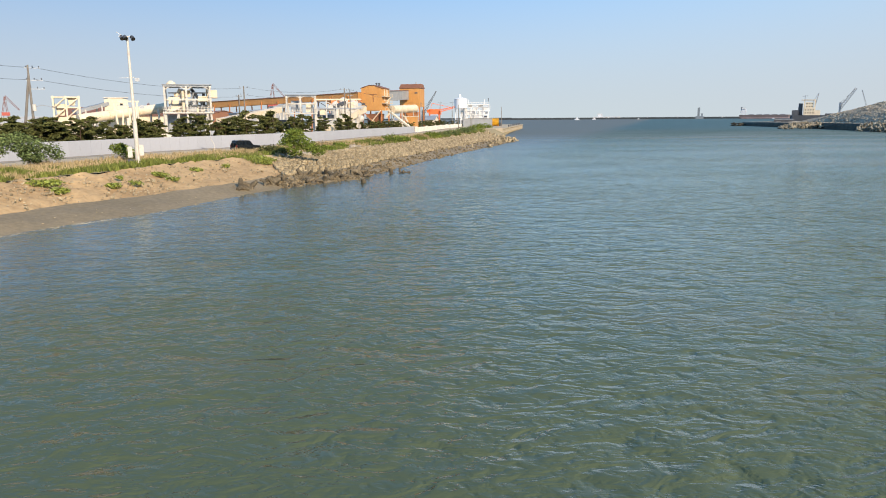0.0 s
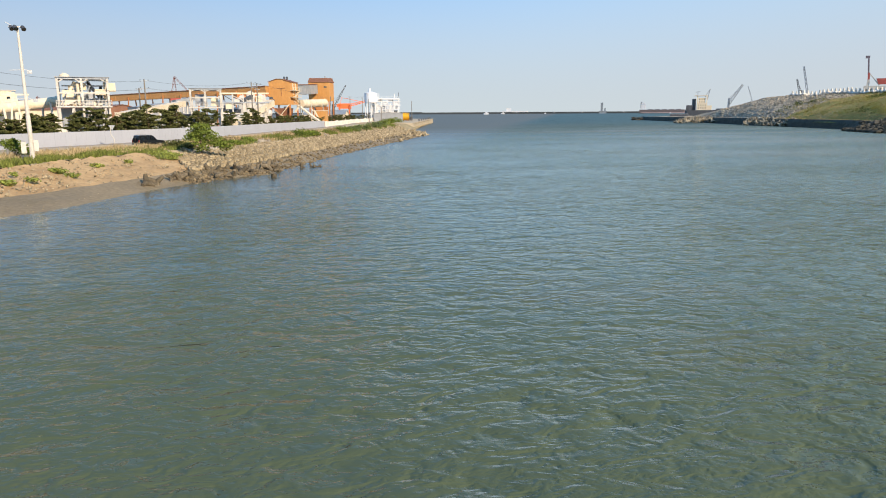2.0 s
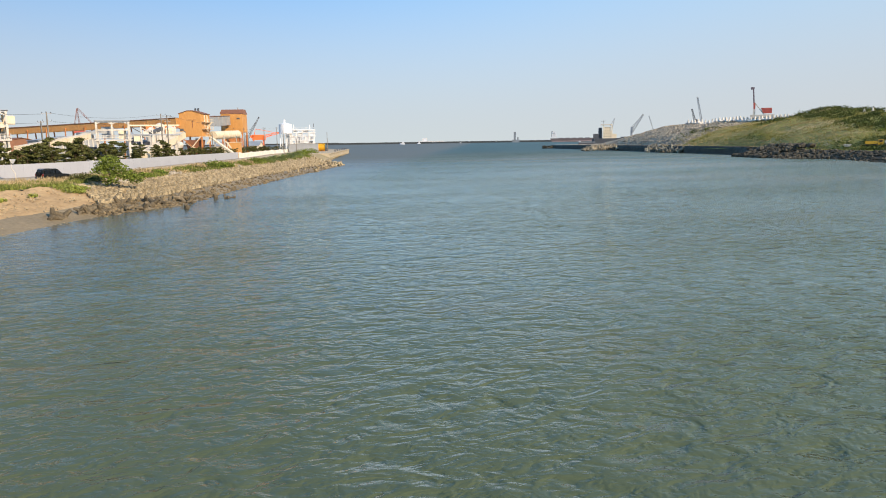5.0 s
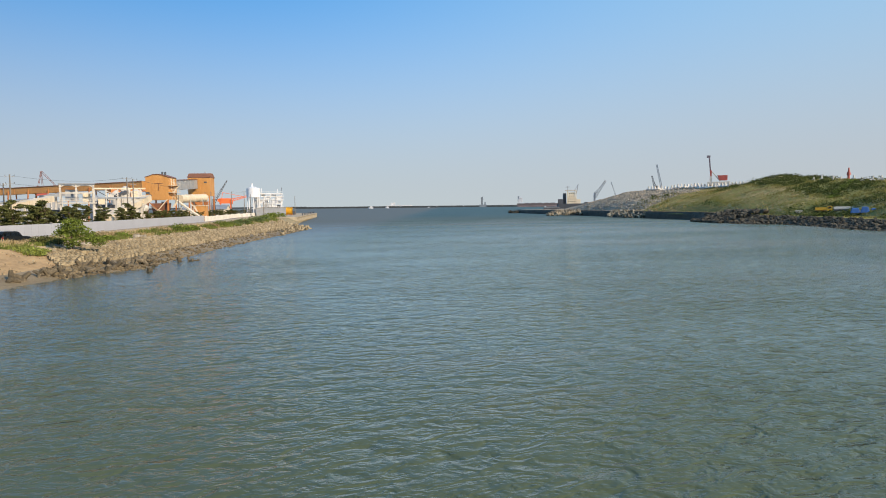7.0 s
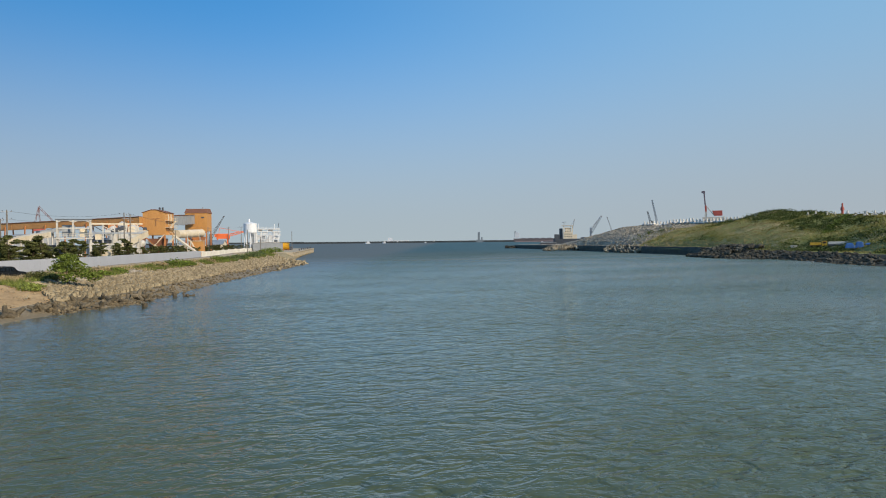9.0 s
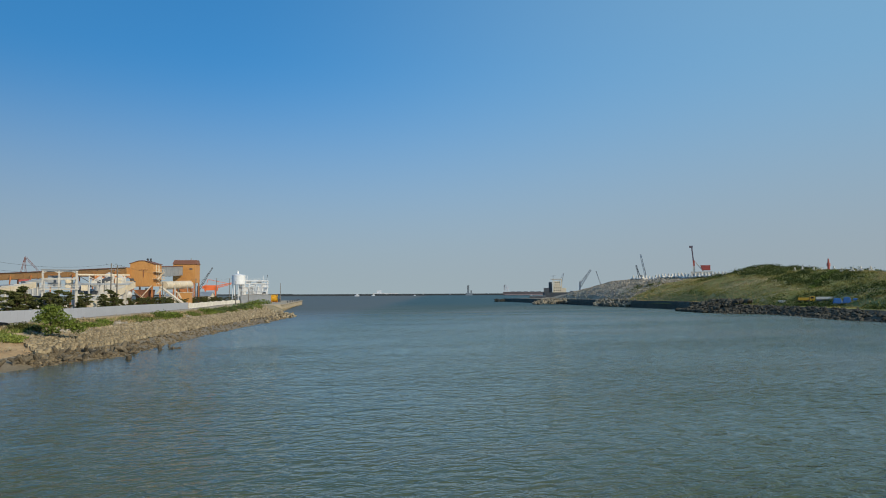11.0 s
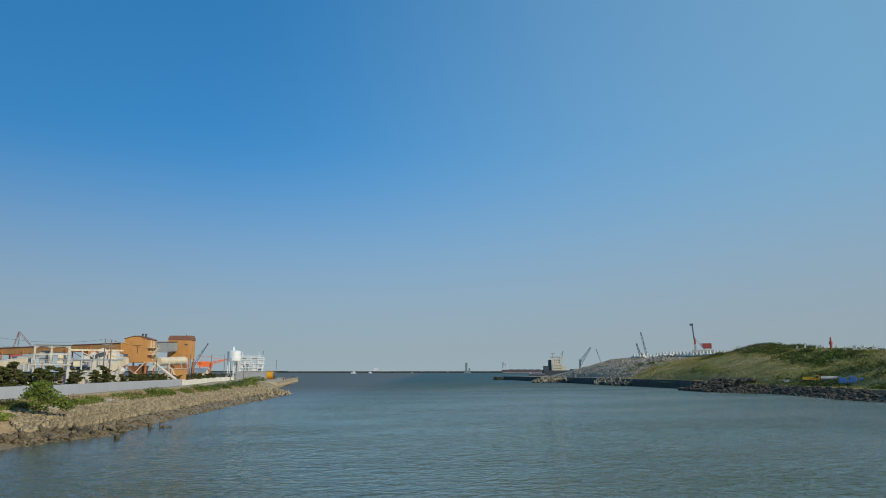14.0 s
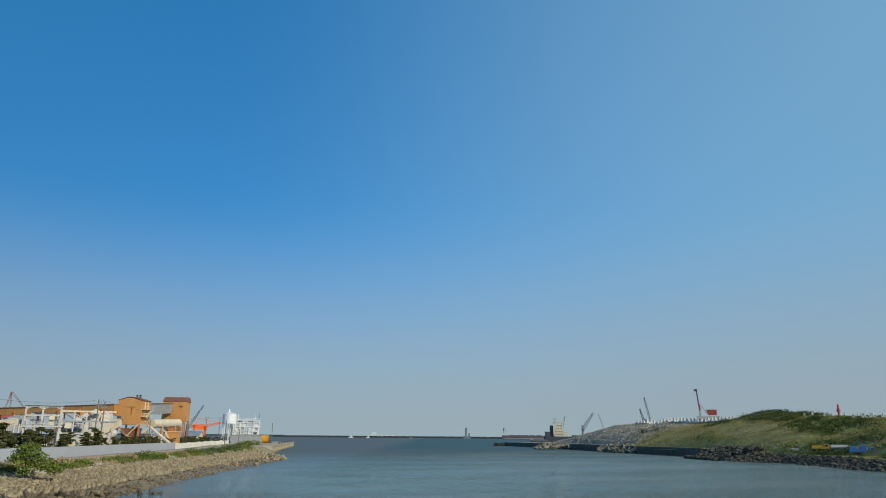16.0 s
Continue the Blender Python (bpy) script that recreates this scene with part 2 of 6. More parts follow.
def spot(bearing, reach, z=0.0):
    """A place by its bearing (degrees, anticlockwise from ahead) and distance from the bridge."""
    return Vector((-math.sin(radians(bearing)) * reach, math.cos(radians(bearing)) * reach, z))


def up(angle, reach):
    """The height that is seen at that angle over the horizon, at that distance."""
    return 8 + math.tan(radians(angle)) * reach


def lerp_line(line, u):
    """A point on a polyline of stations, u in stations, rounded at its corners."""
    u = min(max(u, 0), len(line) - 1.0001)
    i = int(u)
    p = [Vector(line[min(max(k, 0), len(line) - 1)]) for k in (i - 1, i, i + 1, i + 2)]
    w = u - i
    return 0.5 * ((2 * p[1]) + (p[2] - p[0]) * w + (2 * p[0] - 5 * p[1] + 4 * p[2] - p[3]) * w * w + (3 * p[1] - p[0] - 3 * p[2] + p[3]) * w ** 3)


def loft(name, lines, cuts, material, per=6, rough=0.0, start=0, end=None, size=1.0):
    """A sheet over stations of 3D lines, with cuts[i] steps from line i to the next and noise of height rough."""
    n = (len(lines[0]) - 1 if end is None else end) - start
    rows = []
    for k in range(n * per + 1):
        u = start + k / per
        p = [lerp_line(l, u) for l in lines]
        row = []
        for i, c in enumerate(cuts):
            for j in range(c + (i == len(cuts) - 1)):
                q = p[i].lerp(p[i + 1], j / c)
                q.z += rough * noise.fractal(Vector((q.x, q.y, 0)) / size, 0.9, 2.1, 4)
                row.append(q)
        rows.append(row)
    w = len(rows[0])
    faces = [(k * w + j, k * w + j + 1, (k + 1) * w + j + 1, (k + 1) * w + j) for k in range(len(rows) - 1) for j in range(w - 1)]
    ob = sheet(name, [tuple(q) for r in rows for q in r], faces, material)
    if sum(f.normal.z for f in ob.data.polygons) < 0:
        ob.data.flip_normals()
    return ob


# ---------- sea and left bank ----------
bm = bmesh.new()
bmesh.ops.create_grid(bm, x_segments=60, y_segments=60, size=7000)
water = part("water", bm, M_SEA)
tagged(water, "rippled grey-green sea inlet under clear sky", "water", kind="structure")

EDGE = [(-40.0, 13.0), (-35.0, 38.0), (-31.5, 51.7), (-30.2, 55.5), (-28.9, 58.4), (-26.5, 62.3), (-24.5, 68.9), (-21.6, 79.4), (-17.5, 89.6), (-11.6, 99.6), (-6.5, 125.5), (2.0, 161.0), (14.4, 209.0), (22.6, 243.0), (26.0, 270.0), (28.5, 335.0), (58.0, 537.0)]
TOE = [(-45.0, 13.0), (-39.0, 39.0), (-34.6, 56.4), (-33.9, 60.0), (-32.5, 63.5), (-29.8, 68.0), (-27.5, 74.4), (-24.2, 82.9), (-21.0, 93.3), (-15.5, 104.3), (-9.8, 128.0), (-1.8, 164.0), (10.5, 213.0), (18.5, 248.0), (21.0, 275.0), (27.5, 336.0), (57.5, 537.0)]
CREST = [(-52.0, 13.0), (-46.0, 41.0), (-40.2, 63.0), (-39.4, 68.0), (-37.5, 73.0), (-35.3, 80.0), (-34.0, 89.1), (-30.5, 97.6), (-26.8, 106.7), (-24.5, 122.0), (-18.3, 157.0), (-7.5, 192.0), (3.0, 233.0), (11.0, 270.0), (16.0, 300.0), (25.5, 347.0), (56.5, 537.0)]
FENCE = [(-74.0, 13.0), (-68.0, 53.0), (-61.0, 83.0), (-58.0, 93.0), (-55.5, 101.3), (-53.0, 109.2), (-49.5, 119.2), (-44.7, 128.3), (-38.4, 143.0), (-31.2, 166.0), (-22.6, 210.0), (-16.5, 240.0), (-11.5, 266.0), (-5.0, 315.0), (0.0, 360.0), (10.4, 420.0), (30.0, 537.0)]


def at_z(line, z, dx=0.0):
    return [(x + dx, y, z) for x, y in line]


edge, toe, crest, fence_l = at_z(EDGE, -0.05), at_z(TOE, 0.95), at_z(CREST, 2.7), at_z(FENCE, 2.9)
under = [(x + 9, y - 2, -1.8) for x, y in EDGE]
road_a = [tuple(Vector(c).lerp(Vector(f), 0.42)) for c, f in zip(crest, fence_l)]
road_b = [tuple(Vector(c).lerp(Vector(f), 0.86)) for c, f in zip(crest, fence_l)]
inland = [(-420 + 0.2 * y, y * 1.02 + 10, 2.9) for x, y in FENCE]

beach = loft("beach", [under, edge, toe], (3, 8), M_SAND, 8, 0.10, size=3.0)
tagged(beach, "strip of wet brown sand at the waterline", "beach", kind="structure")
toe_low = [(x + 0.9, y - 0.3, 0.45) for x, y in TOE]
bank = loft("embankment", [toe_low, crest], (14,), M_SOIL, 12, 0.32, 0, 9, size=1.6)
tagged(bank, "bare reddish earth bank with stones", "embankment", kind="structure")
revet = loft("revetment", [toe_low, crest], (8,), M_VERGE, 8, 0.1, 8, 16, size=2.0)
tagged(revet, "sloping bank under concrete armour blocks", "embankment", kind="structure")
verge = loft("verge", [crest, road_a], (10,), M_VERGE, 8, 0.12, size=2.5)
tagged(verge, "dry grassy verge beside the road", "verge", kind="structure")
road = loft("road", [road_a, road_b], (4,), M_ROAD, 8, 0.02, size=4.0)
tagged(road, "worn sandy asphalt road along a fence", "road", kind="structure")
ground = loft("ground", [road_b, fence_l, inland], (3, 12), M_YARD, 6, 0.05, size=5.0)
tagged(ground, "flat bare industrial yard ground", "ground", kind="structure")

# ---------- right bank ----------
R_EDGE = [(120, -60), (150, 60), (163, 141), (169, 158), (177, 176), (184, 200), (178, 215), (184, 240), (203, 275), (208, 320), (216, 370), (226, 430), (238, 510), (250, 600)]
R_TOP = [(128, -62), (158, 58), (171, 139), (177, 155), (185, 174), (192, 199), (188, 216), (194, 240), (204, 276), (209, 320), (217, 370), (227, 430), (239, 510), (251, 601)]
r_edge, r_top = at_z(R_EDGE, -0.3), [(x, y, z) for (x, y), z in zip(R_TOP, (2.6, 2.6, 2.6, 2.7, 2.8, 3.0, 3.2, 3.5, 3.6, 3.6, 3.6, 3.5, 3.2, 2.6))]


def shore_x(y):
    return float(np.interp(y, [p[1] for p in R_TOP], [p[0] for p in R_TOP]))


def ridge(y):
    """Height and inset from the shore of the mound's ridge."""
    inset = float(np.interp(y, [60, 200, 300, 400, 470], [58, 58, 62, 40, 30]))
    x = shore_x(y) + inset
    bearing = math.degrees(math.atan2(x, y))
    angle = float(np.interp(bearing, [27.5, 28.9, 30.0, 31.2, 32.5, 35.4, 40.7, 41.4, 42.5, 43.3, 45.2, 49.2], [-0.45, 0.02, 0.46, 0.77, 0.97, 1.07, 1.15, 1.45, 1.87, 1.72, 1.5, 1.36]))
    return up(angle, math.hypot(x, y)), inset


def hill_z(x, y):
    d = x - shore_x(y)
    top, inset = ridge(y)
    foot = 3.4 if y > 240 else 2.8
    s = min(max((d - 9) / (inset - 9), 0), 1)
    s = s ** 0.8 * (1.35 - 0.35 * s) if s < 1 else 1.0
    lump = noise.fractal(Vector((x, y, 0)) / 22, 0.9, 2.1, 5) * 1.1 + noise.fractal(Vector((x, y, 3)) / 8, 0.9, 2.1, 3) * 0.45
    fall = min(0.05 * max(d - inset - 10, 0), 4)
    return max(foot + (top - foot) * s + lump * min(max((d - 8) / 12, 0), 1) - fall, 2.0)


def stretch_of(name, y0, y1, material, label, category):
    ny, nx = int((y1 - y0) / 2.2), 60
    pts = []
    for j in range(ny + 1):
        y = y0 + (y1 - y0) * j / ny
        for i in range(nx + 1):
            x = shore_x(y) + 150 * (i / nx) ** 1.3
            pts.append((x, y, hill_z(x, y) if i else 2.5))
    w = nx + 1
    ob = sheet(name, pts, [(j * w + i, j * w + i + 1, (j + 1) * w + i + 1, (j + 1) * w + i) for j in range(ny) for i in range(nx)], material)
    return tagged(ob, label, category, kind="structure")


stretch_of("grass_mound", -50, 345, M_HILL, "long mound overgrown with green and dry grass", "mound")
stretch_of("gravel_mound", 345, 600, M_GRAVEL, "heap of grey gravel and rubble on the shore", "gravel heap")
wall_r = loft("sea_wall", [at_z(R_EDGE, -2), [(x, y, z + 0.1) for x, y, z in r_top], [(x + 2.2, y, z + 0.1) for x, y, z in r_top], [(x + 2.4, y, 1) for x, y, z in r_top]], (3, 1, 1), M_WALL, 4, 0.0, 6, 13)
tagged(wall_r, "low dark stained concrete sea wall", "sea wall", kind="structure")
slope_r = loft("rock_slope", [at_z([(x - 3, y) for x, y in R_EDGE], -2), r_edge, r_top], (2, 6), M_DARKROCK, 6, 0.3, 0, 8, size=2.0)
tagged(slope_r, "dark rocky slope at the water's edge", "rock slope", kind="structure")

# far breakwater across the horizon
bm = bmesh.new()
for a, b_, r, h in ((-4.4, -27.5, 2600, 7.5), (9, -5.4, 4300, 9.0)):
    for k in range(12):
        p, q = spot(a + (b_ - a) * k / 12, r), spot(a + (b_ - a) * (k + 1) / 12, r)
        add_box(bm, ((p + q) / 2) + Vector((0, 0, h / 2 - 1)), ((q - p).length, 14, h), math.degrees(math.atan2((q - p).y, (q - p).x)))
bw = part("breakwater", bm, M_FAR)
tagged(bw, "long low grey breakwater far out at sea", "breakwater", kind="structure")


# ---------- paints and plants ----------
M_WHITE = mat("white_steel_paint", (0.58, 0.545, 0.49), (0.42, 0.38, 0.32), 0.5, scale=0.5, fine=5)
M_CREAM = mat("cream_sheet_metal", (0.72, 0.62, 0.47), (0.58, 0.47, 0.32), 0.5, scale=0.3, fine=3, stretch=(1, 1, 0.4))
M_ORANGE = mat("orange_sheet_metal", (0.56, 0.275, 0.08), (0.45, 0.205, 0.055), 0.6, scale=0.25, fine=2.5, stretch=(1.6, 1.6, 0.3))
M_ORANGE2 = mat("rusty_orange_steel", (0.55, 0.22, 0.07), (0.30, 0.10, 0.03), 0.7, scale=0.5, fine=4)
M_BROWN = mat("brown_roof_sheet", (0.24, 0.10, 0.05), (0.15, 0.065, 0.035), 0.6, scale=0.3, fine=3)
M_GALLERY = mat("ochre_gallery_sheet", (0.46, 0.24, 0.08), (0.34, 0.16, 0.05), 0.6, scale=0.2, fine=2)
M_DARKSTEEL = mat("dark_grey_steel", (0.08, 0.085, 0.095), (0.045, 0.048, 0.055), 0.6, 0.0, scale=1, fine=6)
M_GREYSTEEL = mat("grey_galvanised_steel", (0.36, 0.38, 0.40), (0.28, 0.29, 0.31), 0.45, 0.4, scale=1, fine=6)
M_GREYROOF = mat("grey_roof_sheet", (0.30, 0.31, 0.32), (0.22, 0.23, 0.24), 0.5, scale=0.3, fine=3)
M_REDSTEEL = mat("red_crane_paint", (0.42, 0.075, 0.05), (0.30, 0.055, 0.04), 0.5, scale=0.5, fine=4)
M_FARCRANE = mat("faded_red_brown_paint", (0.20, 0.075, 0.06), (0.12, 0.055, 0.05), 0.6, scale=0.5, fine=4)
M_OLDTETRA = mat("old_grey_brown_concrete", (0.36, 0.31, 0.23), (0.12, 0.10, 0.07), 0.9, scale=0.6, fine=4, bump=0.05, vary=0.35)
M_CRANEBOOM = mat("faded_plum_paint", (0.17, 0.13, 0.15), (0.11, 0.085, 0.10), 0.6, scale=0.5, fine=4)
M_SHIPWHITE = mat("bright_white_paint", (0.76, 0.76, 0.76), (0.60, 0.60, 0.60), 0.5, scale=0.5, fine=4)
M_VERMIL = mat("vermilion_machine_paint", (0.80, 0.16, 0.035), (0.65, 0.12, 0.03), 0.5, scale=0.5, fine=4)
M_YELLOW = mat("yellow_machine_paint", (0.80, 0.42, 0.02), (0.68, 0.33, 0.02), 0.45, scale=0.6, fine=4)
M_BLUE = mat("blue_tarpaulin", (0.04, 0.14, 0.36), (0.03, 0.09, 0.24), 0.55, scale=0.8, fine=4, bump=0.1)
M_POLE = mat("concrete_pole", (0.22, 0.20, 0.175), (0.15, 0.135, 0.12), 0.8, scale=1, fine=8)
M_CABLE = mat("black_cable", (0.05, 0.05, 0.055), (0.03, 0.03, 0.035), 0.6)
M_CARPAINT = mat("black_car_paint", (0.010, 0.011, 0.013), (0.007, 0.008, 0.009), 0.25, scale=1, fine=20, coat=0.5)
M_TYRE = mat("black_rubber", (0.015, 0.015, 0.015), (0.01, 0.01, 0.01), 0.9)
M_CHROME = mat("bright_alloy", (0.55, 0.55, 0.56), (0.45, 0.45, 0.46), 0.3, 0.9)
M_CARGLASS = mat("tinted_glass", (0.015, 0.018, 0.02), (0.012, 0.014, 0.016), 0.06)
M_LAMPGLASS = mat("clear_lamp_glass", (0.75, 0.75, 0.72), (0.65, 0.65, 0.62), 0.1)
M_TAIL = mat("red_lamp_glass", (0.35, 0.02, 0.015), (0.25, 0.015, 0.01), 0.2)
M_BARK = mat("brown_bark", (0.13, 0.09, 0.06), (0.07, 0.05, 0.035), 0.9, scale=2, fine=10, bump=0.03)
M_PINE = mat("dark_pine_needles", (0.12, 0.125, 0.04), (0.048, 0.055, 0.018), 0.8, scale=0.7, fine=4, island=0.45)
M_LEAF = mat("bright_green_leaves", (0.17, 0.215, 0.04), (0.085, 0.115, 0.02), 0.85, scale=0.8, fine=4, island=0.45)
M_LEAFDULL = mat("grey_green_leaves", (0.15, 0.19, 0.07), (0.08, 0.11, 0.04), 0.85, scale=0.8, fine=4, island=0.45)
M_VINE = mat("vine_leaves", (0.22, 0.25, 0.04), (0.13, 0.155, 0.025), 0.7, scale=0.8, fine=4, island=0.4)
M_STRAW = mat("dry_straw", (0.42, 0.32, 0.18), (0.30, 0.23, 0.12), 0.9, scale=0.3, fine=3, island=0.35)
M_GRASS = mat("verge_grass", (0.17, 0.19, 0.045), (0.10, 0.12, 0.03), 0.9, scale=0.3, fine=3, island=0.4)
M_HILLGRASS = mat("mound_grass", (0.27, 0.235, 0.07), (0.165, 0.15, 0.042), 0.95, scale=0.05, fine=0.5, island=0.25)
M_HILLSTRAW = mat("mound_straw", (0.37, 0.29, 0.14), (0.27, 0.21, 0.095), 0.95, scale=0.05, fine=0.5, island=0.22)
M_HILLBUSH = mat("mound_scrub", (0.105, 0.125, 0.032), (0.04, 0.052, 0.016), 0.9, scale=0.2, fine=2, island=0.45)
M_TETRA = mat("pale_tetrapod_concrete", (0.72, 0.66, 0.58), (0.52, 0.47, 0.40), 0.85, scale=0.6, fine=4, vary=0.1)

# colours for far things at sea, with the haze of distance mixed in
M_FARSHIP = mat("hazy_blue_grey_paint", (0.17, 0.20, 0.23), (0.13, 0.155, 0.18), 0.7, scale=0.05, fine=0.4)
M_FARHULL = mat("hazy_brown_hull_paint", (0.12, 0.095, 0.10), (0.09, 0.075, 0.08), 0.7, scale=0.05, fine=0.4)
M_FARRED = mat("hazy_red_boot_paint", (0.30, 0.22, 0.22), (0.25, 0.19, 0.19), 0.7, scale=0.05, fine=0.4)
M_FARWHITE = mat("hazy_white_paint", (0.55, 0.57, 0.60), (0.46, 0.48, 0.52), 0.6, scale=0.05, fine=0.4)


def site(bearing, reach, z=2.9, turn=0.0):
    """A standing place that faces the bridge: x to the right, y away, turned by so many degrees."""
    p = spot(bearing, reach, z)
    return pose(p.x, p.y, p.z, 0, 0, bearing + turn)


def leaves(name, lumps, count, size, material, parent=None, flat=0.6, seed=1):
    """Leaf clumps as loose three-sided blades, thick near the skin of each lump (x, y, z, rx, ry, rz)."""
    r = np.random.default_rng(seed)
    vol = np.array([l[3] * l[4] * l[5] for l in lumps]) ** (2 / 3)
    pick = r.choice(len(lumps), count, p=vol / vol.sum())
    L = np.array(lumps)[pick]
    d = r.normal(size=(count, 3))
    d /= np.linalg.norm(d, axis=1)[:, None]
    c = L[:, :3] + d * L[:, 3:] * (r.random((count, 1)) ** 0.45) * r.uniform(0.8, 1.15, (count, 1))
    a, b = r.normal(size=(count, 3)), r.normal(size=(count, 3))
    a[:, 2] *= flat
    a *= size / np.linalg.norm(a, axis=1)[:, None] * r.uniform(0.6, 1.3, (count, 1))
    b *= size * 0.7 / np.linalg.norm(b, axis=1)[:, None] * r.uniform(0.6, 1.3, (count, 1))
    pts = np.stack([c - a - b * 0.5, c + a - b * 0.4, c + a * 0.3 + b, c - a * 0.6 + b * 0.7], 1).reshape(-1, 3)
    idx = np.arange(count * 4).reshape(-1, 4)
    me = bpy.data.meshes.new(name)
    me.from_pydata(pts.tolist(), [], idx.tolist())
    me.materials.append(material)
    ob = new(name, me)
    ob.parent = parent
    return ob


def blades(name, places, height, width, material, label, category, seed=1, per=3):
    """Upright blades of grass at places (x, y, z, tall), three to a tuft."""
    r = np.random.default_rng(seed)
    p = np.repeat(np.array(places), per, 0)
    n = len(p)
    ang, lean = r.uniform(0, 6.283, n), r.normal(0, 0.28, (n, 2))
    h = height * p[:, 3] * r.uniform(0.6, 1.25, n)
    base = p[:, :3] + np.c_[r.normal(0, width * 0.8, (n, 2)), np.full(n, -0.05)]
    side = np.c_[np.cos(ang), np.sin(ang), np.zeros(n)] * (width * r.uniform(0.6, 1.2, n))[:, None]
    tip = base + np.c_[lean * h[:, None], h]
    pts = np.stack([base - side, base + side, tip], 1).reshape(-1, 3)
    me = bpy.data.meshes.new(name)
    me.from_pydata(pts.tolist(), [], np.arange(n * 3).reshape(-1, 3).tolist())
    me.materials.append(material)
    return tagged(new(name, me), label, category, kind="stuff")


def trunk_of(parent, height, radius, limbs, seed, lean=0.1):
    r = random.Random(seed)
    bm = bmesh.new()
    p, step = Vector((0, 0, -0.3)), height / 5
    ends = []
    for k in range(5):
        q = p + Vector((r.uniform(-1, 1) * lean * step * 2, r.uniform(-1, 1) * lean * step * 2, step))
        add_rod(bm, p, q, radius * (1 - k * 0.17), radius * (1 - (k + 1) * 0.17), 7)
        if k >= 1:
            for _ in range(limbs):
                a = r.uniform(0, 6.28)
                e = q + Vector((math.cos(a), math.sin(a), r.uniform(0.1, 0.6))) * height * r.uniform(0.16, 0.3)
                add_rod(bm, q, e, radius * 0.4, radius * 0.12, 5)
                ends.append(e)
        p = q
    ends.append(p)
    part("trunk", bm, M_BARK, parent)
    return ends


# ---------- fence, walls and road furniture ----------
fence = thing("site_fence", pose(0, 0, 0), "pale grey sheet panel fence along the road", "fence")
k_at = [lerp_line(at_z(FENCE, 2.75), 1 + 11 * k / 2400) for k in range(2401)]
along, post_at = 0.0, [k_at[0]]
for a, b in zip(k_at, k_at[1:]):
    along += (b - a).length
    if along >= 2.0:
        post_at.append(b)
        along = 0.0
bm = bmesh.new()
wave = []
for k in range(4):
    x = -0.995 + 0.4975 * k
    wave += [(x, 0.0), (x + 0.04, -0.012), (x + 0.45, -0.012), (x + 0.49, 0.0)]
add_prism(bm, wave + [(0.995, 0.03), (-0.995, 0.03)], 2.4, pose(0, 0, 1.2, 90) @ Matrix.Diagonal((1, 1, -1, 1)))
panel_me = mesh_of("panel", bm, M_FENCE)
bm = bmesh.new()
add_box(bm, (0, 0.08, 1.15), (0.08, 0.08, 2.4))
post_me = mesh_of("post", bm, M_GREYSTEEL)
for a, b in zip(post_at, post_at[1:]):
    mid = (a + b) / 2
    m = pose(mid.x, mid.y, mid.z, 0, 0, math.degrees(math.atan2(b.y - a.y, b.x - a.x))) @ Matrix.Diagonal(((b - a).length / 2.0, 1, 1, 1))
    ob = new("panel", panel_me)
    ob.matrix_world, ob.parent = m, fence
    ob = new("post", post_me)
    ob.matrix_world, ob.parent = pose(a.x, a.y, a.z, 0, 0, math.degrees(math.atan2(b.y - a.y, b.x - a.x))), fence

wwall = thing("block_wall", pose(0, 0, 0), "low whitewashed concrete wall, chipped and stained", "wall")
for k in range(30):
    a, b = lerp_line(at_z(FENCE, 2.7), 12.02 + 3.0 * k / 30), lerp_line(at_z(FENCE, 2.7), 12.02 + 3.0 * (k + 1) / 30)
    bm = bmesh.new()
    mid = (a + b) / 2
    h = 2.05 + 0.25 * ((k * 7) % 5 == 0)
    rz = math.degrees(math.atan2(b.y - a.y, b.x - a.x))
    add_box(bm, mid + Vector((0, 0, h / 2)), ((b - a).length - 0.08, 0.2, h), rz)
    part("wall_section", bm, M_WHITEWALL, wwall)

# low white wall behind the pines
for k in range(26):
    a, b = lerp_line(at_z(FENCE, 2.8), 4.6 + 5.0 * k / 26), lerp_line(at_z(FENCE, 2.8), 4.6 + 5.0 * (k + 0.9) / 26)
    side = Vector((-(b - a).y, (b - a).x, 0)).normalized() * 11
    bm = bmesh.new()
    add_box(bm, (a + b) / 2 + side + Vector((0, 0, 1.35)), ((b - a).length, 0.25, 2.7), math.degrees(math.atan2(b.y - a.y, b.x - a.x)))
    if k == 0:
        yardwall = thing("yard_wall", pose(0, 0, 0), "white painted yard wall behind the pines", "wall")
    part("wall_section", bm, M_WHITEWALL, yardwall)

# floodlight mast
mast = thing("floodlight_mast", pose(-36.6, 86.2, 2.7, 0, 0, 24), "tall white tapered steel floodlight mast on the bank", "mast")
bm = bmesh.new()
add_rod(bm, (0, 0, -0.3), (0, 0, 5), 0.27, 0.24, 14)
add_rod(bm, (0, 0, 5), (0, 0, 14.8), 0.21, 0.12, 14)
add_rod(bm, (0, 0, 4.9), (0, 0, 5.1), 0.24, 0.24, 14)
part("pole", bm, M_WHITE, mast)
for sx in (-1, 1):
    bm = bmesh.new()
    add_box(bm, (sx * 0.62 - 0.15, -0.1, 1.75 + 0.1 * sx), (0.5, 0.35, 1.25))
    add_box(bm, (sx * 0.3 - 0.1, 0, 1.75), (0.5, 0.06, 0.08))
    bmesh.ops.bevel(bm, geom=bm.edges[:], offset=0.02, segments=1)
    part("control_box", bm, M_WHITE, mast)
bm = bmesh.new()
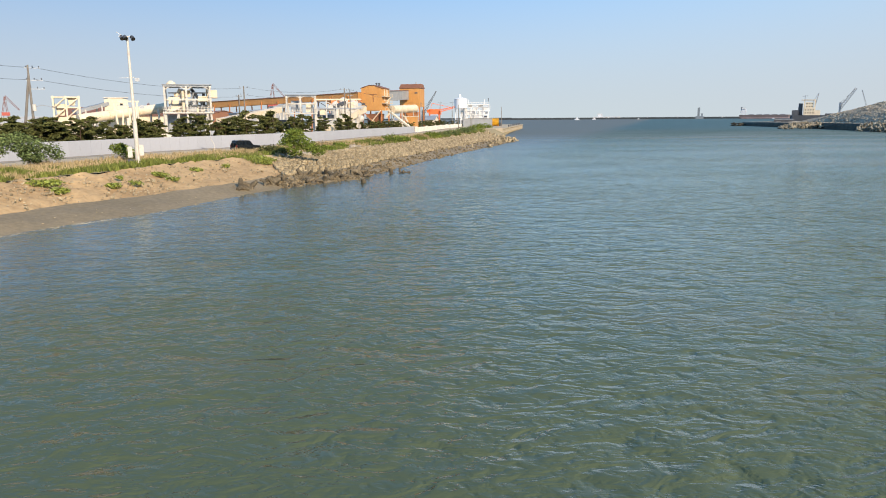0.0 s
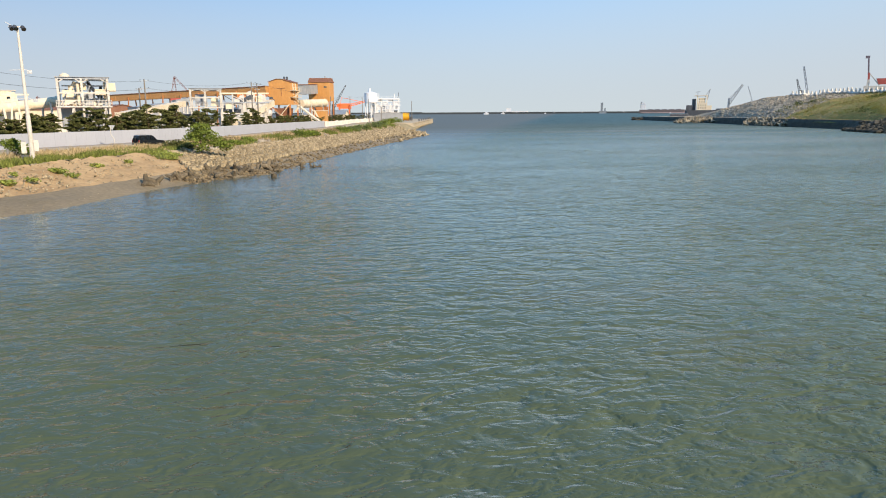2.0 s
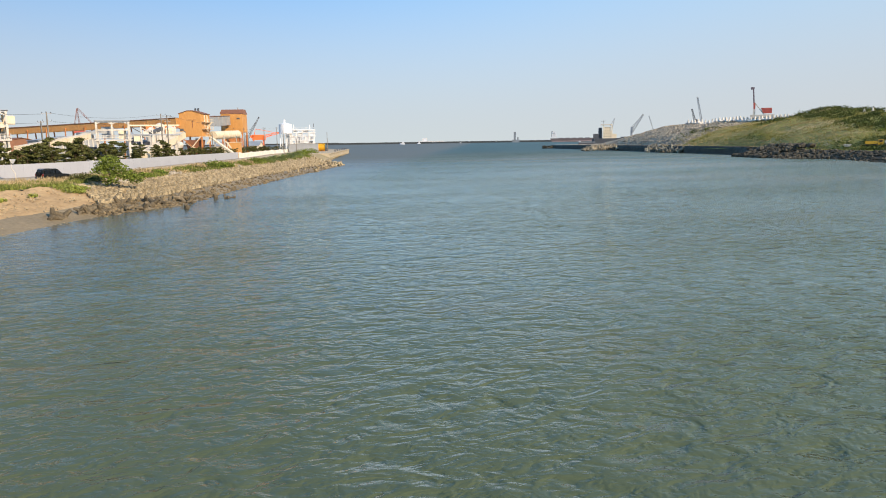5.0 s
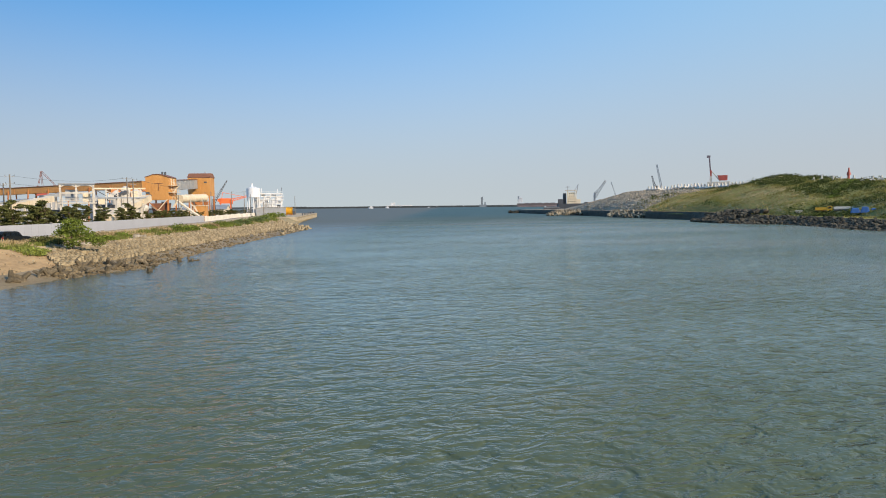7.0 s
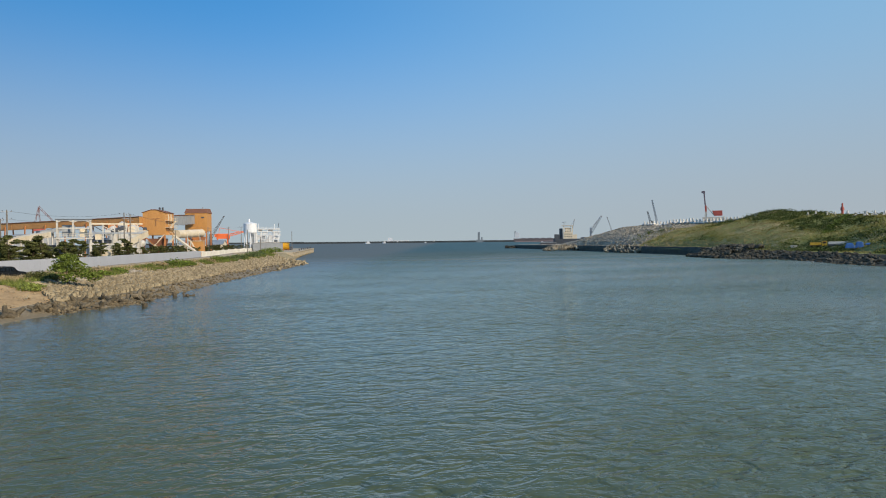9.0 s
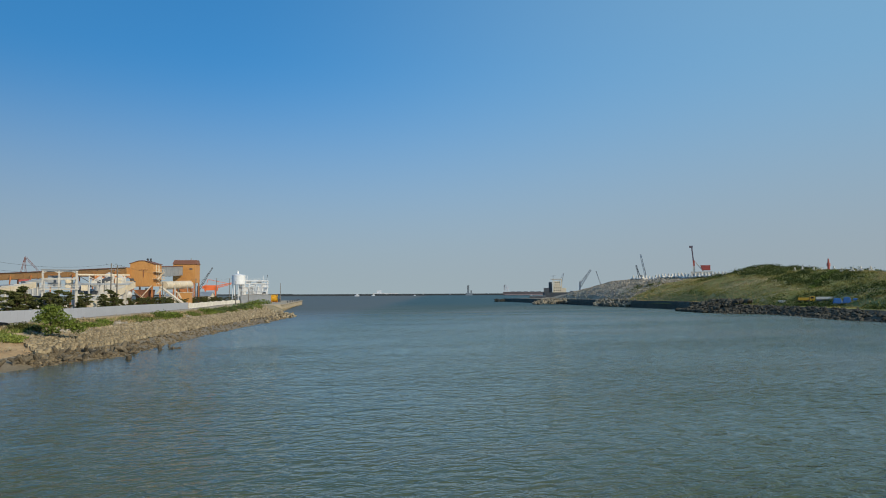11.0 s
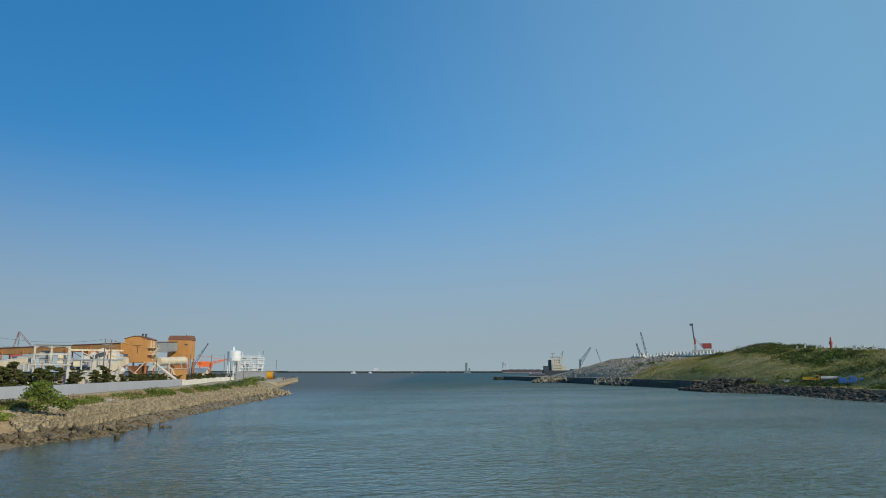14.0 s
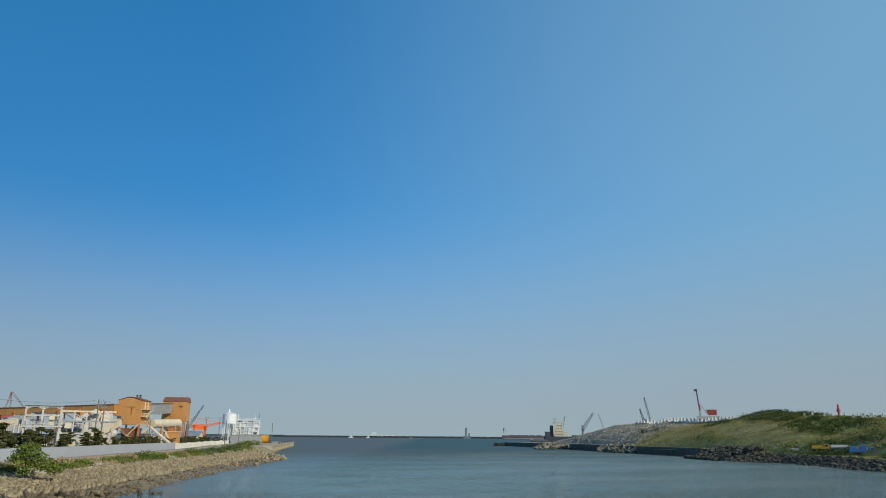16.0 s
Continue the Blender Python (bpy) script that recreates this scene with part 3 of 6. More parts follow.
add_box(bm, (-0.75, 0.1, 0.35), (0.75, 0.5, 0.9))
part("equipment_box", bm, M_DARKSTEEL, mast, "dark grey steel equipment box")
for z, w in ((10.1, 1.2), (7.0, 1.7)):
    bm = bmesh.new()
    add_beam(bm, (-w, 0, z), (w * 0.35, 0, z + 0.1), 0.07)
    add_box(bm, (w * 0.55, 0, z - 0.15), (0.5, 0.35, 0.4))
    part("bracket", bm, M_GREYSTEEL, mast)
for x, y, turn in ((-0.62, 0.1, 30), (-0.25, -0.15, -10), (0.5, 0.05, -35)):
    bm = bmesh.new()
    add_rod(bm, (x, y, 14.75), (x + 0.1, y - 0.35, 14.45), 0.18, 0.25, 12)
    add_rod(bm, (x, y + 0.15, 14.85), (x, y, 14.7), 0.12, 0.24, 10)
    lamp = part("floodlight", bm, M_DARKSTEEL, mast, "dark floodlight head with round glass")
    bm = bmesh.new()
    add_rod(bm, (x + 0.1, y - 0.35, 14.45), (x + 0.107, y - 0.37, 14.43), 0.22, 0.22, 12)
    part("lens", bm, M_CARGLASS, lamp)
bm = bmesh.new()
add_beam(bm, (-0.9, 0.05, 14.75), (0.7, 0.05, 14.75), 0.09)
add_beam(bm, (-1.1, 0.0, 15.2), (-0.55, 0.1, 14.85), 0.06)
part("crossbar", bm, M_GREYSTEEL, mast)


def utility_pole(m, height, arms, label, leg=None, lamp=False):
    t = thing("utility_pole", m, label, "utility pole", "utility poles along the yard")
    bm = bmesh.new()
    add_rod(bm, (0, 0, -0.3), (0, 0, height), 0.23, 0.14, 10)
    part("pole", bm, M_POLE, t)
    if leg:
        bm = bmesh.new()
        add_rod(bm, (leg[0], leg[1], -0.3), (0, 0, leg[2]), 0.24, 0.17, 10)
        part("brace_pole", bm, M_POLE, t)
    for z, w, off in arms:
        bm = bmesh.new()
        add_beam(bm, (off - w / 2, 0, z), (off + w / 2, 0, z), 0.1)
        arm = part("crossarm", bm, M_GREYSTEEL, t)
        for k in range(3):
            bm = bmesh.new()
            x = off - w / 2 + w * (k + 0.15) / 2.3
            add_rod(bm, (x, 0, z + 0.04), (x, 0, z + 0.32), 0.05, 0.08, 6)
            part("insulator", bm, M_DARKSTEEL, arm)
    if lamp:
        bm = bmesh.new()
        for a, b in (((0, 0, 7.0), (1.2, 0, 7.5)), ((1.2, 0, 7.5), (2.6, 0, 7.3)), ((0, 0, 6.4), (0.4, 0, 7.1))):
            add_rod(bm, a, b, 0.05, 0.05, 6)
        arm = part("lamp_arm", bm, M_GREYSTEEL, t)
        bm = bmesh.new()
        add_box(bm, (2.95, 0, 7.2), (0.75, 0.3, 0.18), 0, 0, 8)
        part("lamp_head", bm, M_DARKSTEEL, arm)
        bm = bmesh.new()
        add_rod(bm, (0.3, -0.25, 6.6), (0.3, -0.25, 7.6), 0.28, 0.28, 10)
        part("transformer", bm, M_WHITE, t)
    return t


p_a = utility_pole(site(29.55, 128), 13.4, ((13.0, 2.0, 0.6), (11.2, 2.2, 0.7), (9.9, 2.0, 1.0)), "braced concrete utility pole with crossarms and street lamp", (-1.9, 0.5, 11.8), True)
p_b = utility_pole(site(15.55, 172), 12.6, ((12.2, 1.9, 0), (10.6, 1.9, 0)), "slender concrete utility pole with two crossarms")
p_c = utility_pole(site(15.95, 176), 10.8, ((10.5, 1.3, 0),), "short grey utility pole with one crossarm")
p_d = utility_pole(site(7.97, 205), 13.6, ((13.2, 2.6, 0), (12.0, 1.8, 0.3)), "concrete utility pole with wide top crossarm")
p_e = utility_pole(site(7.55, 207), 13.2, ((12.9, 2.2, 0), (11.6, 1.6, 0)), "concrete utility pole beside a conveyor")
p_f = utility_pole(site(4.35, 255), 9.5, (), "thin grey pole behind the fence")
for b_, r_, h_ in ((1.95, 310, 12.0), (0.42, 380, 13.5), (-0.55, 400, 14.0), (-1.05, 330, 11.0), (-2.05, 330, 7.5), (-4.5, 420, 11.5)):
    utility_pole(site(b_, r_), h_, ((h_ - 0.4, 1.8, 0),) if h_ > 12 else (), "thin dark utility pole near the quay")


def cable(a, b, sag):
    cu = bpy.data.curves.new("power_cable", "CURVE")
    cu.dimensions, cu.bevel_depth, cu.bevel_resolution = "3D", 0.025, 1
    s = cu.splines.new("POLY")
    s.points.add(16)
    for k, q in enumerate(s.points):
        w = k / 16
        v = Vector(a).lerp(Vector(b), w)
        q.co = (v.x, v.y, v.z - sag * 4 * w * (1 - w), 1)
    cu.materials.append(M_CABLE)
    tagged(new("power_cable", cu), "thin black overhead power cable between poles", "cable", "overhead cables")


ta, tb, tc_ = spot(29.55, 128), spot(15.55, 172), spot(7.97, 205)
for z, w in ((16.0, 0.6), (14.2, 1.0)):
    cable(ta + Vector((w, 0, z)), tb + Vector((-0.6, 0, z - 1.0)), 1.1)
    cable(ta + Vector((-0.3, 0, z)), spot(38, 96, z + 0.2), 0.5)
cable(tb + Vector((0.6, 0, 15.2)), tc_ + Vector((-0.9, 0, 16.2)), 1.0)
cable(tb + Vector((0.6, 0, 13.5)), tc_ + Vector((-0.9, 0, 15.0)), 1.0)
cable(tc_ + Vector((1, 0, 16.2)), spot(-0.55, 400, 16.6), 2.2)

# road sign seen from behind, its post bent
sign = thing("road_sign", pose(-40.7, 125.3, 2.8, 0, 0, 18), "road sign seen from behind on a bent white post", "road sign")
bm = bmesh.new()
add_rod(bm, (0.35, 0, -0.2), (0.3, 0, 1.1), 0.06, 0.06, 8)
add_rod(bm, (0.3, 0, 1.1), (-0.15, 0, 1.9), 0.06, 0.06, 8)
add_rod(bm, (-0.15, 0, 1.9), (-0.12, 0, 3.4), 0.06, 0.06, 8)
part("post", bm, M_WHITE, sign)
bm = bmesh.new()
add_prism(bm, [(-0.5, 0.35), (0.5, 0.35), (0.02, -0.5)], 0.03, Matrix.Translation((0.1, 0.08, 3.0)))
part("sign_plate", bm, M_GREYSTEEL, sign)


# ---------- the parked car ----------
def suv(m):
    t = thing("car", m, "black boxy off-road car parked on the verge", "car")

    def hull(outline, width, taper, name, material, parent=None):
        bm = bmesh.new()
        add_prism(bm, outline, width, Matrix.Identity(4))
        for v in bm.verts:
            if v.co.z > 1.05:
                v.co.y *= taper
        bmesh.ops.bevel(bm, geom=bm.edges[:], offset=0.05, segments=2, affect="EDGES")
        return part(name, bm, material, parent or t)

    body = hull([(-2.25, 0.45), (-2.3, 1.0), (-2.22, 1.12), (0.95, 1.12), (2.1, 1.0), (2.28, 0.85), (2.3, 0.45)], 1.84, 1.0, "body", M_CARPAINT)
    hull([(-2.22, 1.08), (-2.1, 1.8), (-1.95, 1.86), (0.15, 1.84), (0.45, 1.74), (1.05, 1.1)], 1.74, 0.86, "cabin", M_CARPAINT)
    for s in (-1, 1):
        for x0, x1, name in ((-1.95, -1.15, "rear_quarter_window"), (-1.02, -0.25, "rear_side_window"), (-0.12, 0.62, "front_side_window")):
            bm = bmesh.new()
            v = [bm.verts.new((x, s * (0.885 if z < 1.3 else 0.795), z)) for x, z in ((x0, 1.2), (x1, 1.2), (x1 - (0.35 if x1 > 0.5 else 0), 1.68), (x0, 1.68))]
            bm.faces.new(v)
            bmesh.ops.solidify(bm, geom=bm.faces[:], thickness=0.02)
            part(name, bm, M_CARGLASS, t)
        bm = bmesh.new()
        add_box(bm, (0.55, s * 1.02, 1.22), (0.14, 0.22, 0.18))
        part("wing_mirror", bm, M_CARPAINT, t)
        bm = bmesh.new()
        add_box(bm, (2.27, s * 0.68, 0.82), (0.08, 0.34, 0.18))
        part("headlight", bm, M_LAMPGLASS, t)
        bm = bmesh.new()
        add_box(bm, (-2.29, s * 0.8, 0.95), (0.06, 0.16, 0.4))
        part("tail_light", bm, M_TAIL, t)
        for x in (-1.38, 1.42):
            bm = bmesh.new()
            add_rod(bm, (x, s * 0.68, 0.36), (x, s * 0.93, 0.36), 0.37, 0.37, 20)
            wheel = part("wheel", bm, M_TYRE, t)
            bm = bmesh.new()
            add_rod(bm, (x, s * 0.9, 0.36), (x, s * 0.945, 0.36), 0.23, 0.2, 14)
            part("rim", bm, M_CHROME, wheel)
        bm = bmesh.new()
        add_beam(bm, (-1.9, s * 0.66, 1.92), (0.1, s * 0.66, 1.9), 0.05)
        part("roof_rail", bm, M_DARKSTEEL, t)
    for x, name in ((-2.3, "rear_bumper"), (2.3, "front_bumper")):
        bm = bmesh.new()
        add_box(bm, (x, 0, 0.55), (0.18, 1.8, 0.24))
        bmesh.ops.bevel(bm, geom=bm.edges[:], offset=0.04, segments=2)
        part(name, bm, M_DARKSTEEL, t)
    bm = bmesh.new()
    add_box(bm, (2.3, 0, 0.84), (0.05, 0.95, 0.18))
    part("grille", bm, M_CHROME, t)
    bm = bmesh.new()
    add_rod(bm, (-2.32, 0.15, 1.15), (-2.5, 0.15, 1.15), 0.36, 0.36, 18)
    part("spare_wheel", bm, M_TYRE, t)


suv(pose(-32.9, 118.2, 2.84, 0, 0, 52))

# ---------- plants of the left bank ----------
tree = thing("young_tree", pose(-22.2, 106.5, 1.9), "bushy young tree with bright green leaves on the revetment", "tree")
ends = trunk_of(tree, 3.0, 0.13, 3, 4, 0.14)
leaves("crown", [(0, 0, 3.6, 1.5, 1.5, 1.2), (-1.1, 0.3, 3.3, 1.2, 1.2, 0.9), (1.2, -0.2, 2.9, 1.3, 1.3, 0.9), (2.2, -0.4, 2.1, 1.5, 1.4, 0.9), (3.2, 0, 1.5, 1.3, 1.3, 0.7), (-0.4, -0.6, 4.3, 0.9, 0.9, 0.6), (0.6, 0.4, 4.2, 0.8, 0.8, 0.5), (-1.8, 0, 2.7, 0.9, 0.9, 0.5)] + [(e.x, e.y, e.z, 0.5, 0.5, 0.4) for e in ends], 3600, 0.17, M_LEAF, tree, seed=3)
# roadside bush, its size and dark leaves also imitating the young tree's cast shadow
shadow_bush = thing("bush", pose(-27.3, 112.3, 2.75), "low bush beside the road, darkened as the young tree's shadow", "bush")
leaves("foliage", [(0, 0, 0.6, 2.4, 1.6, 0.8), (1.8, -0.8, 0.4, 1.5, 1.2, 0.7)], 1600, 0.16, M_PINE, shadow_bush, seed=6)
left_tree = thing("shrub_tree", pose(-46.2, 81.0, 2.75), "spreading grey-green shrubby tree on the verge", "tree")
ends = trunk_of(left_tree, 2.6, 0.12, 4, 9, 0.2)
leaves("crown", [(0, 0, 2.6, 2.0, 1.8, 1.1), (-2.0, -0.5, 2.9, 1.8, 1.6, 1.1), (1.9, 0.4, 2.1, 1.6, 1.4, 0.9), (-3.2, -1, 2.2, 1.6, 1.5, 0.9), (0.6, -0.4, 1.4, 1.6, 1.4, 0.7), (-1.2, 0.2, 3.6, 1.0, 1.0, 0.6), (2.6, 0.8, 1.5, 0.9, 0.9, 0.6)] + [(e.x, e.y, e.z, 0.5, 0.5, 0.4) for e in ends], 4200, 0.16, M_LEAFDULL, left_tree, seed=5)
lamp_bush = thing("bush", pose(-41.2, 92.6, 2.75), "round leafy bush beside the mast", "bush")
trunk_of(lamp_bush, 1.3, 0.06, 3, 12, 0.2)
leaves("foliage", [(0, 0, 1.5, 1.3, 1.2, 0.7), (-0.9, 0, 1.9, 0.9, 0.8, 0.5), (1.1, 0, 1.1, 0.9, 0.9, 0.6), (-0.2, 0, 2.1, 0.6, 0.6, 0.4)], 1500, 0.14, M_LEAF, lamp_bush, seed=7)

for x, y, z, sx, sy, n, sd in ((-37.6, 65.2, 2.3, 1.9, 1.5, 1000, 1), (-35.2, 63.6, 1.75, 0.9, 1.0, 420, 2), (-32.6, 68.4, 1.7, 0.7, 0.6, 260, 3), (-31.8, 78.2, 2.05, 1.0, 0.9, 420, 4), (-30.0, 77.0, 1.65, 0.9, 0.4, 160, 5),
                             (-31.3, 70.7, 1.75, 0.7, 0.4, 140, 6), (-30.2, 85.6, 2.1, 0.8, 0.5, 160, 7), (-28.3, 91.2, 2.1, 0.6, 0.5, 110, 8), (-27.4, 102.0, 2.65, 1.9, 1.6, 1100, 9), (-25.6, 99.4, 2.1, 1.5, 1.5, 900, 10), (-33.6, 72.0, 2.2, 0.5, 0.3, 70, 11), (-26.2, 100.6, 2.45, 2.2, 1.5, 1500, 12)):
    v = thing("creeping_vine", pose(x, y + 2.8 * min(1, (112 - y) / 40), z), "patch of creeping green vine on the earth bank", "vine", "vine patches on the bank")
    leaves("foliage", [(0, 0, 0.1, sx, sy, 0.28), (0.4 * sx, -0.4 * sy, 0, sx * 0.7, sy * 0.6, 0.25), (-0.6 * sx, 0.2 * sy, 0.1, sx * 0.6, sy * 0.6, 0.25)], n, 0.15, M_VINE, v, seed=sd)

for x, y, z, s, material, sd in ((-12.7, 168, 2.5, 2.2, M_LEAF, 21), (-10.8, 172, 2.5, 1.6, M_LEAF, 22), (-16, 164, 2.7, 1.4, M_STRAW, 23), (-4.2, 201, 2.6, 2.0, M_LEAF, 24), (-1.0, 212, 2.6, 1.8, M_LEAFDULL, 25), (1.6, 224, 2.7, 2.0, M_LEAFDULL, 26), (5.5, 244, 2.7, 2.4, M_LEAFDULL, 27),
                              (8.5, 262, 2.8, 2.4, M_LEAFDULL, 28), (15, 335, 2.8, 3.0, M_LEAF, 29), (19, 350, 2.8, 3.2, M_LEAF, 30), (-20.6, 138, 2.5, 1.3, M_LEAF, 31), (-23, 133, 2.7, 1.6, M_STRAW, 32), (-6.8, 194, 2.7, 1.5, M_STRAW, 33), (-21.5, 128, 2.4, 1.2, M_LEAF, 34), (11.5, 300, 2.8, 2.2, M_LEAF, 35)):
    v = thing("bush", pose(x, y, z), "straw-dry low bush on the revetment" if material == M_STRAW else "low green bush rooted in the revetment", "bush", "bushes on the revetment")
    leaves("foliage", [(0, 0, s * 0.45, s, s * 0.9, s * 0.5), (s * 0.8, s * 0.3, s * 0.3, s * 0.7, s * 0.7, s * 0.4), (-s * 0.7, s * 0.4, s * 0.35, s * 0.6, s * 0.6, s * 0.45)], int(420 * s), 0.2, material, v, seed=sd)


def pine(sd):
    r = random.Random(sd)
    t = thing("pine_tree", pose(0, 0, -50), "small dark windblown pine behind the fence", "tree", "row of pines behind the fence")
    trunk_of(t, 4.2, 0.11, 2, sd, 0.12)
    lumps = []
    for k in range(11):
        z = 1.7 + 2.9 * k / 11
        a, q = r.uniform(0, 6.28), r.uniform(0.3, 1.5) * (1 - 0.5 * k / 13)
        lumps.append((math.cos(a) * q * 1.15, math.sin(a) * q, z, r.uniform(0.5, 0.95) * (1 - 0.3 * k / 13), r.uniform(0.5, 0.95) * (1 - 0.3 * k / 13), r.uniform(0.1, 0.19)))
    leaves("crown", lumps, 1700, 0.18, M_PINE, t, 0.4, sd)
    return t


kinds = [pine(k) for k in (41, 42, 43, 44, 45)]
r = random.Random(8)
spots_p = []
for k in range(100):
    u = 3.0 + 6.9 * k / 100
    a, b = lerp_line(fence_l, u), lerp_line(fence_l, u + 0.05)
    side = Vector((-(b - a).y, (b - a).x, 0)).normalized()
    spots_p.append((a + side * r.uniform(2.5, 8.0), r.uniform(0.75, 1.3) * (1.22 if k > 60 and k % 3 else 1)))
for k in range(22):
    a = lerp_line(fence_l, 9.9 + 1.9 * k / 22)
    spots_p.append((a + Vector((-4.5 + r.uniform(-1, 1), 0, 0)), r.uniform(0.8, 1.0)))
for k in range(34):
    a = lerp_line(fence_l, 12.1 + 3.1 * k / 34)
    spots_p.append((a + Vector((-4.5 + r.uniform(-1, 1), 0, 0)), r.uniform(0.75, 0.95)))
for k, (p, s) in enumerate(spots_p):
    src = kinds[k % 5]
    m = pose(p.x, p.y, 2.85, 0, 0, r.uniform(0, 360))
    if k < 5:
        src.matrix_world = m @ Matrix.Diagonal((s, s, s, 1))
    else:
        c = copy_thing(src, m)
        c.scale = (s, s, s)

# verge grass: green at the crest, straw towards the road
r = random.Random(5)
green, straw = [], []
for k in range(15000):
    u, v = r.uniform(1.6, 14), r.random()
    if u > 8.5 and r.random() < 0.45:
        continue
    p = lerp_line(crest, u).lerp(lerp_line(road_a, u), v * 1.05 - 0.03)
    n_ = noise.noise(Vector((p.x, p.y, 0)) / 3.5)
    if v < 0.06 and n_ < 0.2:
        continue
    (green if n_ + r.uniform(-0.3, 0.3) > (v - 0.45) * 1.2 else straw).append((p.x, p.y, p.z, 1.0 + 0.8 * n_))
blades("grass", green, 0.55, 0.09, M_GRASS, "rough green grass along the bank crest", "grass", 2)
blades("dry_grass", straw, 0.75, 0.08, M_STRAW, "tall dry straw-coloured grass on the verge", "dry grass", 3)
# rough growth and pale rubble on the upper revetment
r = random.Random(6)
green, straw, stones = [], [], []
for k in range(9000):
    u, v = 8.3 + 5.9 * r.random(), r.random()
    p = lerp_line(toe_low, u).lerp(lerp_line(crest, u), 0.74 + 0.30 * v)
    n_ = noise.noise(Vector((p.x, p.y * 0.6, 3)) / 4.0)
    if n_ + r.uniform(-0.2, 0.2) > 0.12:
        green.append((p.x, p.y, p.z, 1.1 + 0.9 * n_))
    elif n_ > -0.22:
        straw.append((p.x, p.y, p.z, 0.9 + 0.6 * n_))
    elif k % 4 == 0:
        stones.append((p.x, p.y, p.z + 0.1, r.uniform(0.15, 0.42)))
blades("bank_grass", green, 0.7, 0.12, M_GRASS, "rank green grass on the upper revetment", "grass", 4)
blades("bank_dry_grass", straw, 0.6, 0.10, M_STRAW, "dry straw grass on the upper revetment", "dry grass", 5)
# pebbles and shell litter
r = random.Random(15)
bm = bmesh.new()
for k in range(300):
    u, v = r.uniform(1.8, 8.5), r.random()
    p = lerp_line(edge, u).lerp(lerp_line(toe, u), v * v * 0.6) if k < 90 else lerp_line(toe, u).lerp(lerp_line(crest, u), v)
    s = r.uniform(0.03, 0.07) if k < 90 else r.uniform(0.04, 0.12)
    bmesh.ops.create_icosphere(bm, subdivisions=1, radius=s, matrix=Matrix.Translation(p + Vector((0, 0, s * 0.4))) @ Matrix.Diagonal((1.3, 1, 0.6, 1)))
tagged(part("pebbles", bm, M_BLOCKS), "scattered pale pebbles and shells on the shore", "pebbles", kind="stuff")
# pale foam and shell line at the water's edge
r = random.Random(19)
bm = bmesh.new()
for k in range(420):
    u = 1.6 + 6.0 * r.random() ** 1.2
    if noise.noise(Vector((u * 3, 0, 7))) < -0.05:
        continue
    p = lerp_line(edge, u) + Vector((r.gauss(0, 0.3) - 0.1, r.gauss(0, 0.3), 0.05))
    s = r.uniform(0.012, 0.05)
    bmesh.ops.create_icosphere(bm, subdivisions=1, radius=s, matrix=Matrix.Translation(p) @ pose(0, 0, 0, 0, 0, r.uniform(50, 80)) @ Matrix.Diagonal((3.0, 1, 0.35, 1)))
tagged(part("foam_line", bm, M_QUAY), "broken line of white foam on the sand", "foam", kind="stuff")
# clods and stones on the earth bank
r = random.Random(23)
clods = []
for k in range(900):
    u, v = r.uniform(1.2, 8.6), r.random()
    p = lerp_line(toe, u).lerp(lerp_line(crest, u), 0.03 + 0.94 * v)
    if noise.noise(Vector((p.x, p.y, 2)) / 3.0) > -0.1:
        clods.append((p.x, p.y, p.z + 0.02, r.uniform(0.06, 0.16) * (2.0 if r.random() < 0.05 else 1)))


# ---------- armour blocks ----------
def tetrapod_mesh(name, size, material, smooth=False):
    bm = bmesh.new()
    a = 0.9428
    for d in ((0, 0, 1), (a, 0, -0.3333), (-a / 2, a * 0.866, -0.3333), (-a / 2, -a * 0.866, -0.3333)):
        add_rod(bm, Vector(d) * -0.05 * size, Vector(d) * size, 0.36 * size, 0.21 * size, 8)
    bmesh.ops.bevel(bm, geom=[e for e in bm.edges if e.is_manifold and e.calc_face_angle() > 1.2], offset=0.05 * size, segments=1)
    return mesh_of(name, bm, material)


def strew(name, mesh, places, label, category, group):
    for x, y, z, rx, ry, rz, s in places:
        ob = new(name, mesh)
        ob.matrix_world = pose(x, y, z, rx, ry, rz) @ Matrix.Diagonal((s, s, s, 1))
        tagged(ob, label, category, group)


r = random.Random(31)
tetra_wet = tetrapod_mesh("tetrapod", 0.95, M_WETBLOCK)
shore = [(-23.0, 80.8, 0.8), (-22.3, 82.2, 0.7), (-21.4, 85.2, 0.95), (-20.9, 86.4, 0.75), (-19.9, 88.3, 0.7), (-19.2, 95, 0.9), (-18.3, 95.6, 0.8), (-17.4, 91.1, 0.6), (-15.7, 92.2, 0.5), (-15.1, 95.4, 0.75), (-14.4, 97.2, 0.7), (-13.5, 97.9, 0.6), (-12.6, 101.5, 0.9), (-12.0, 103.5, 0.8), (-11.2, 101, 0.5), (-16.4, 97.6, 0.8), (-10.7, 92.0, 0.05), (-8.2, 106.9, 0.0), (-6.9, 107.9, 0.1), (-6.2, 108.4, 0.0)]
strew("tetrapod", tetra_wet, [(x, y, z - 0.15, r.uniform(0, 360), r.uniform(0, 60), r.uniform(0, 360), r.uniform(0.7, 1.15)) for x, y, z in shore], "old weathered concrete tetrapod half sunk in the shore", "tetrapod", "tetrapods on the beach")
tetra_mid = tetrapod_mesh("tetrapod", 1.15, M_BLOCK)
pile = []
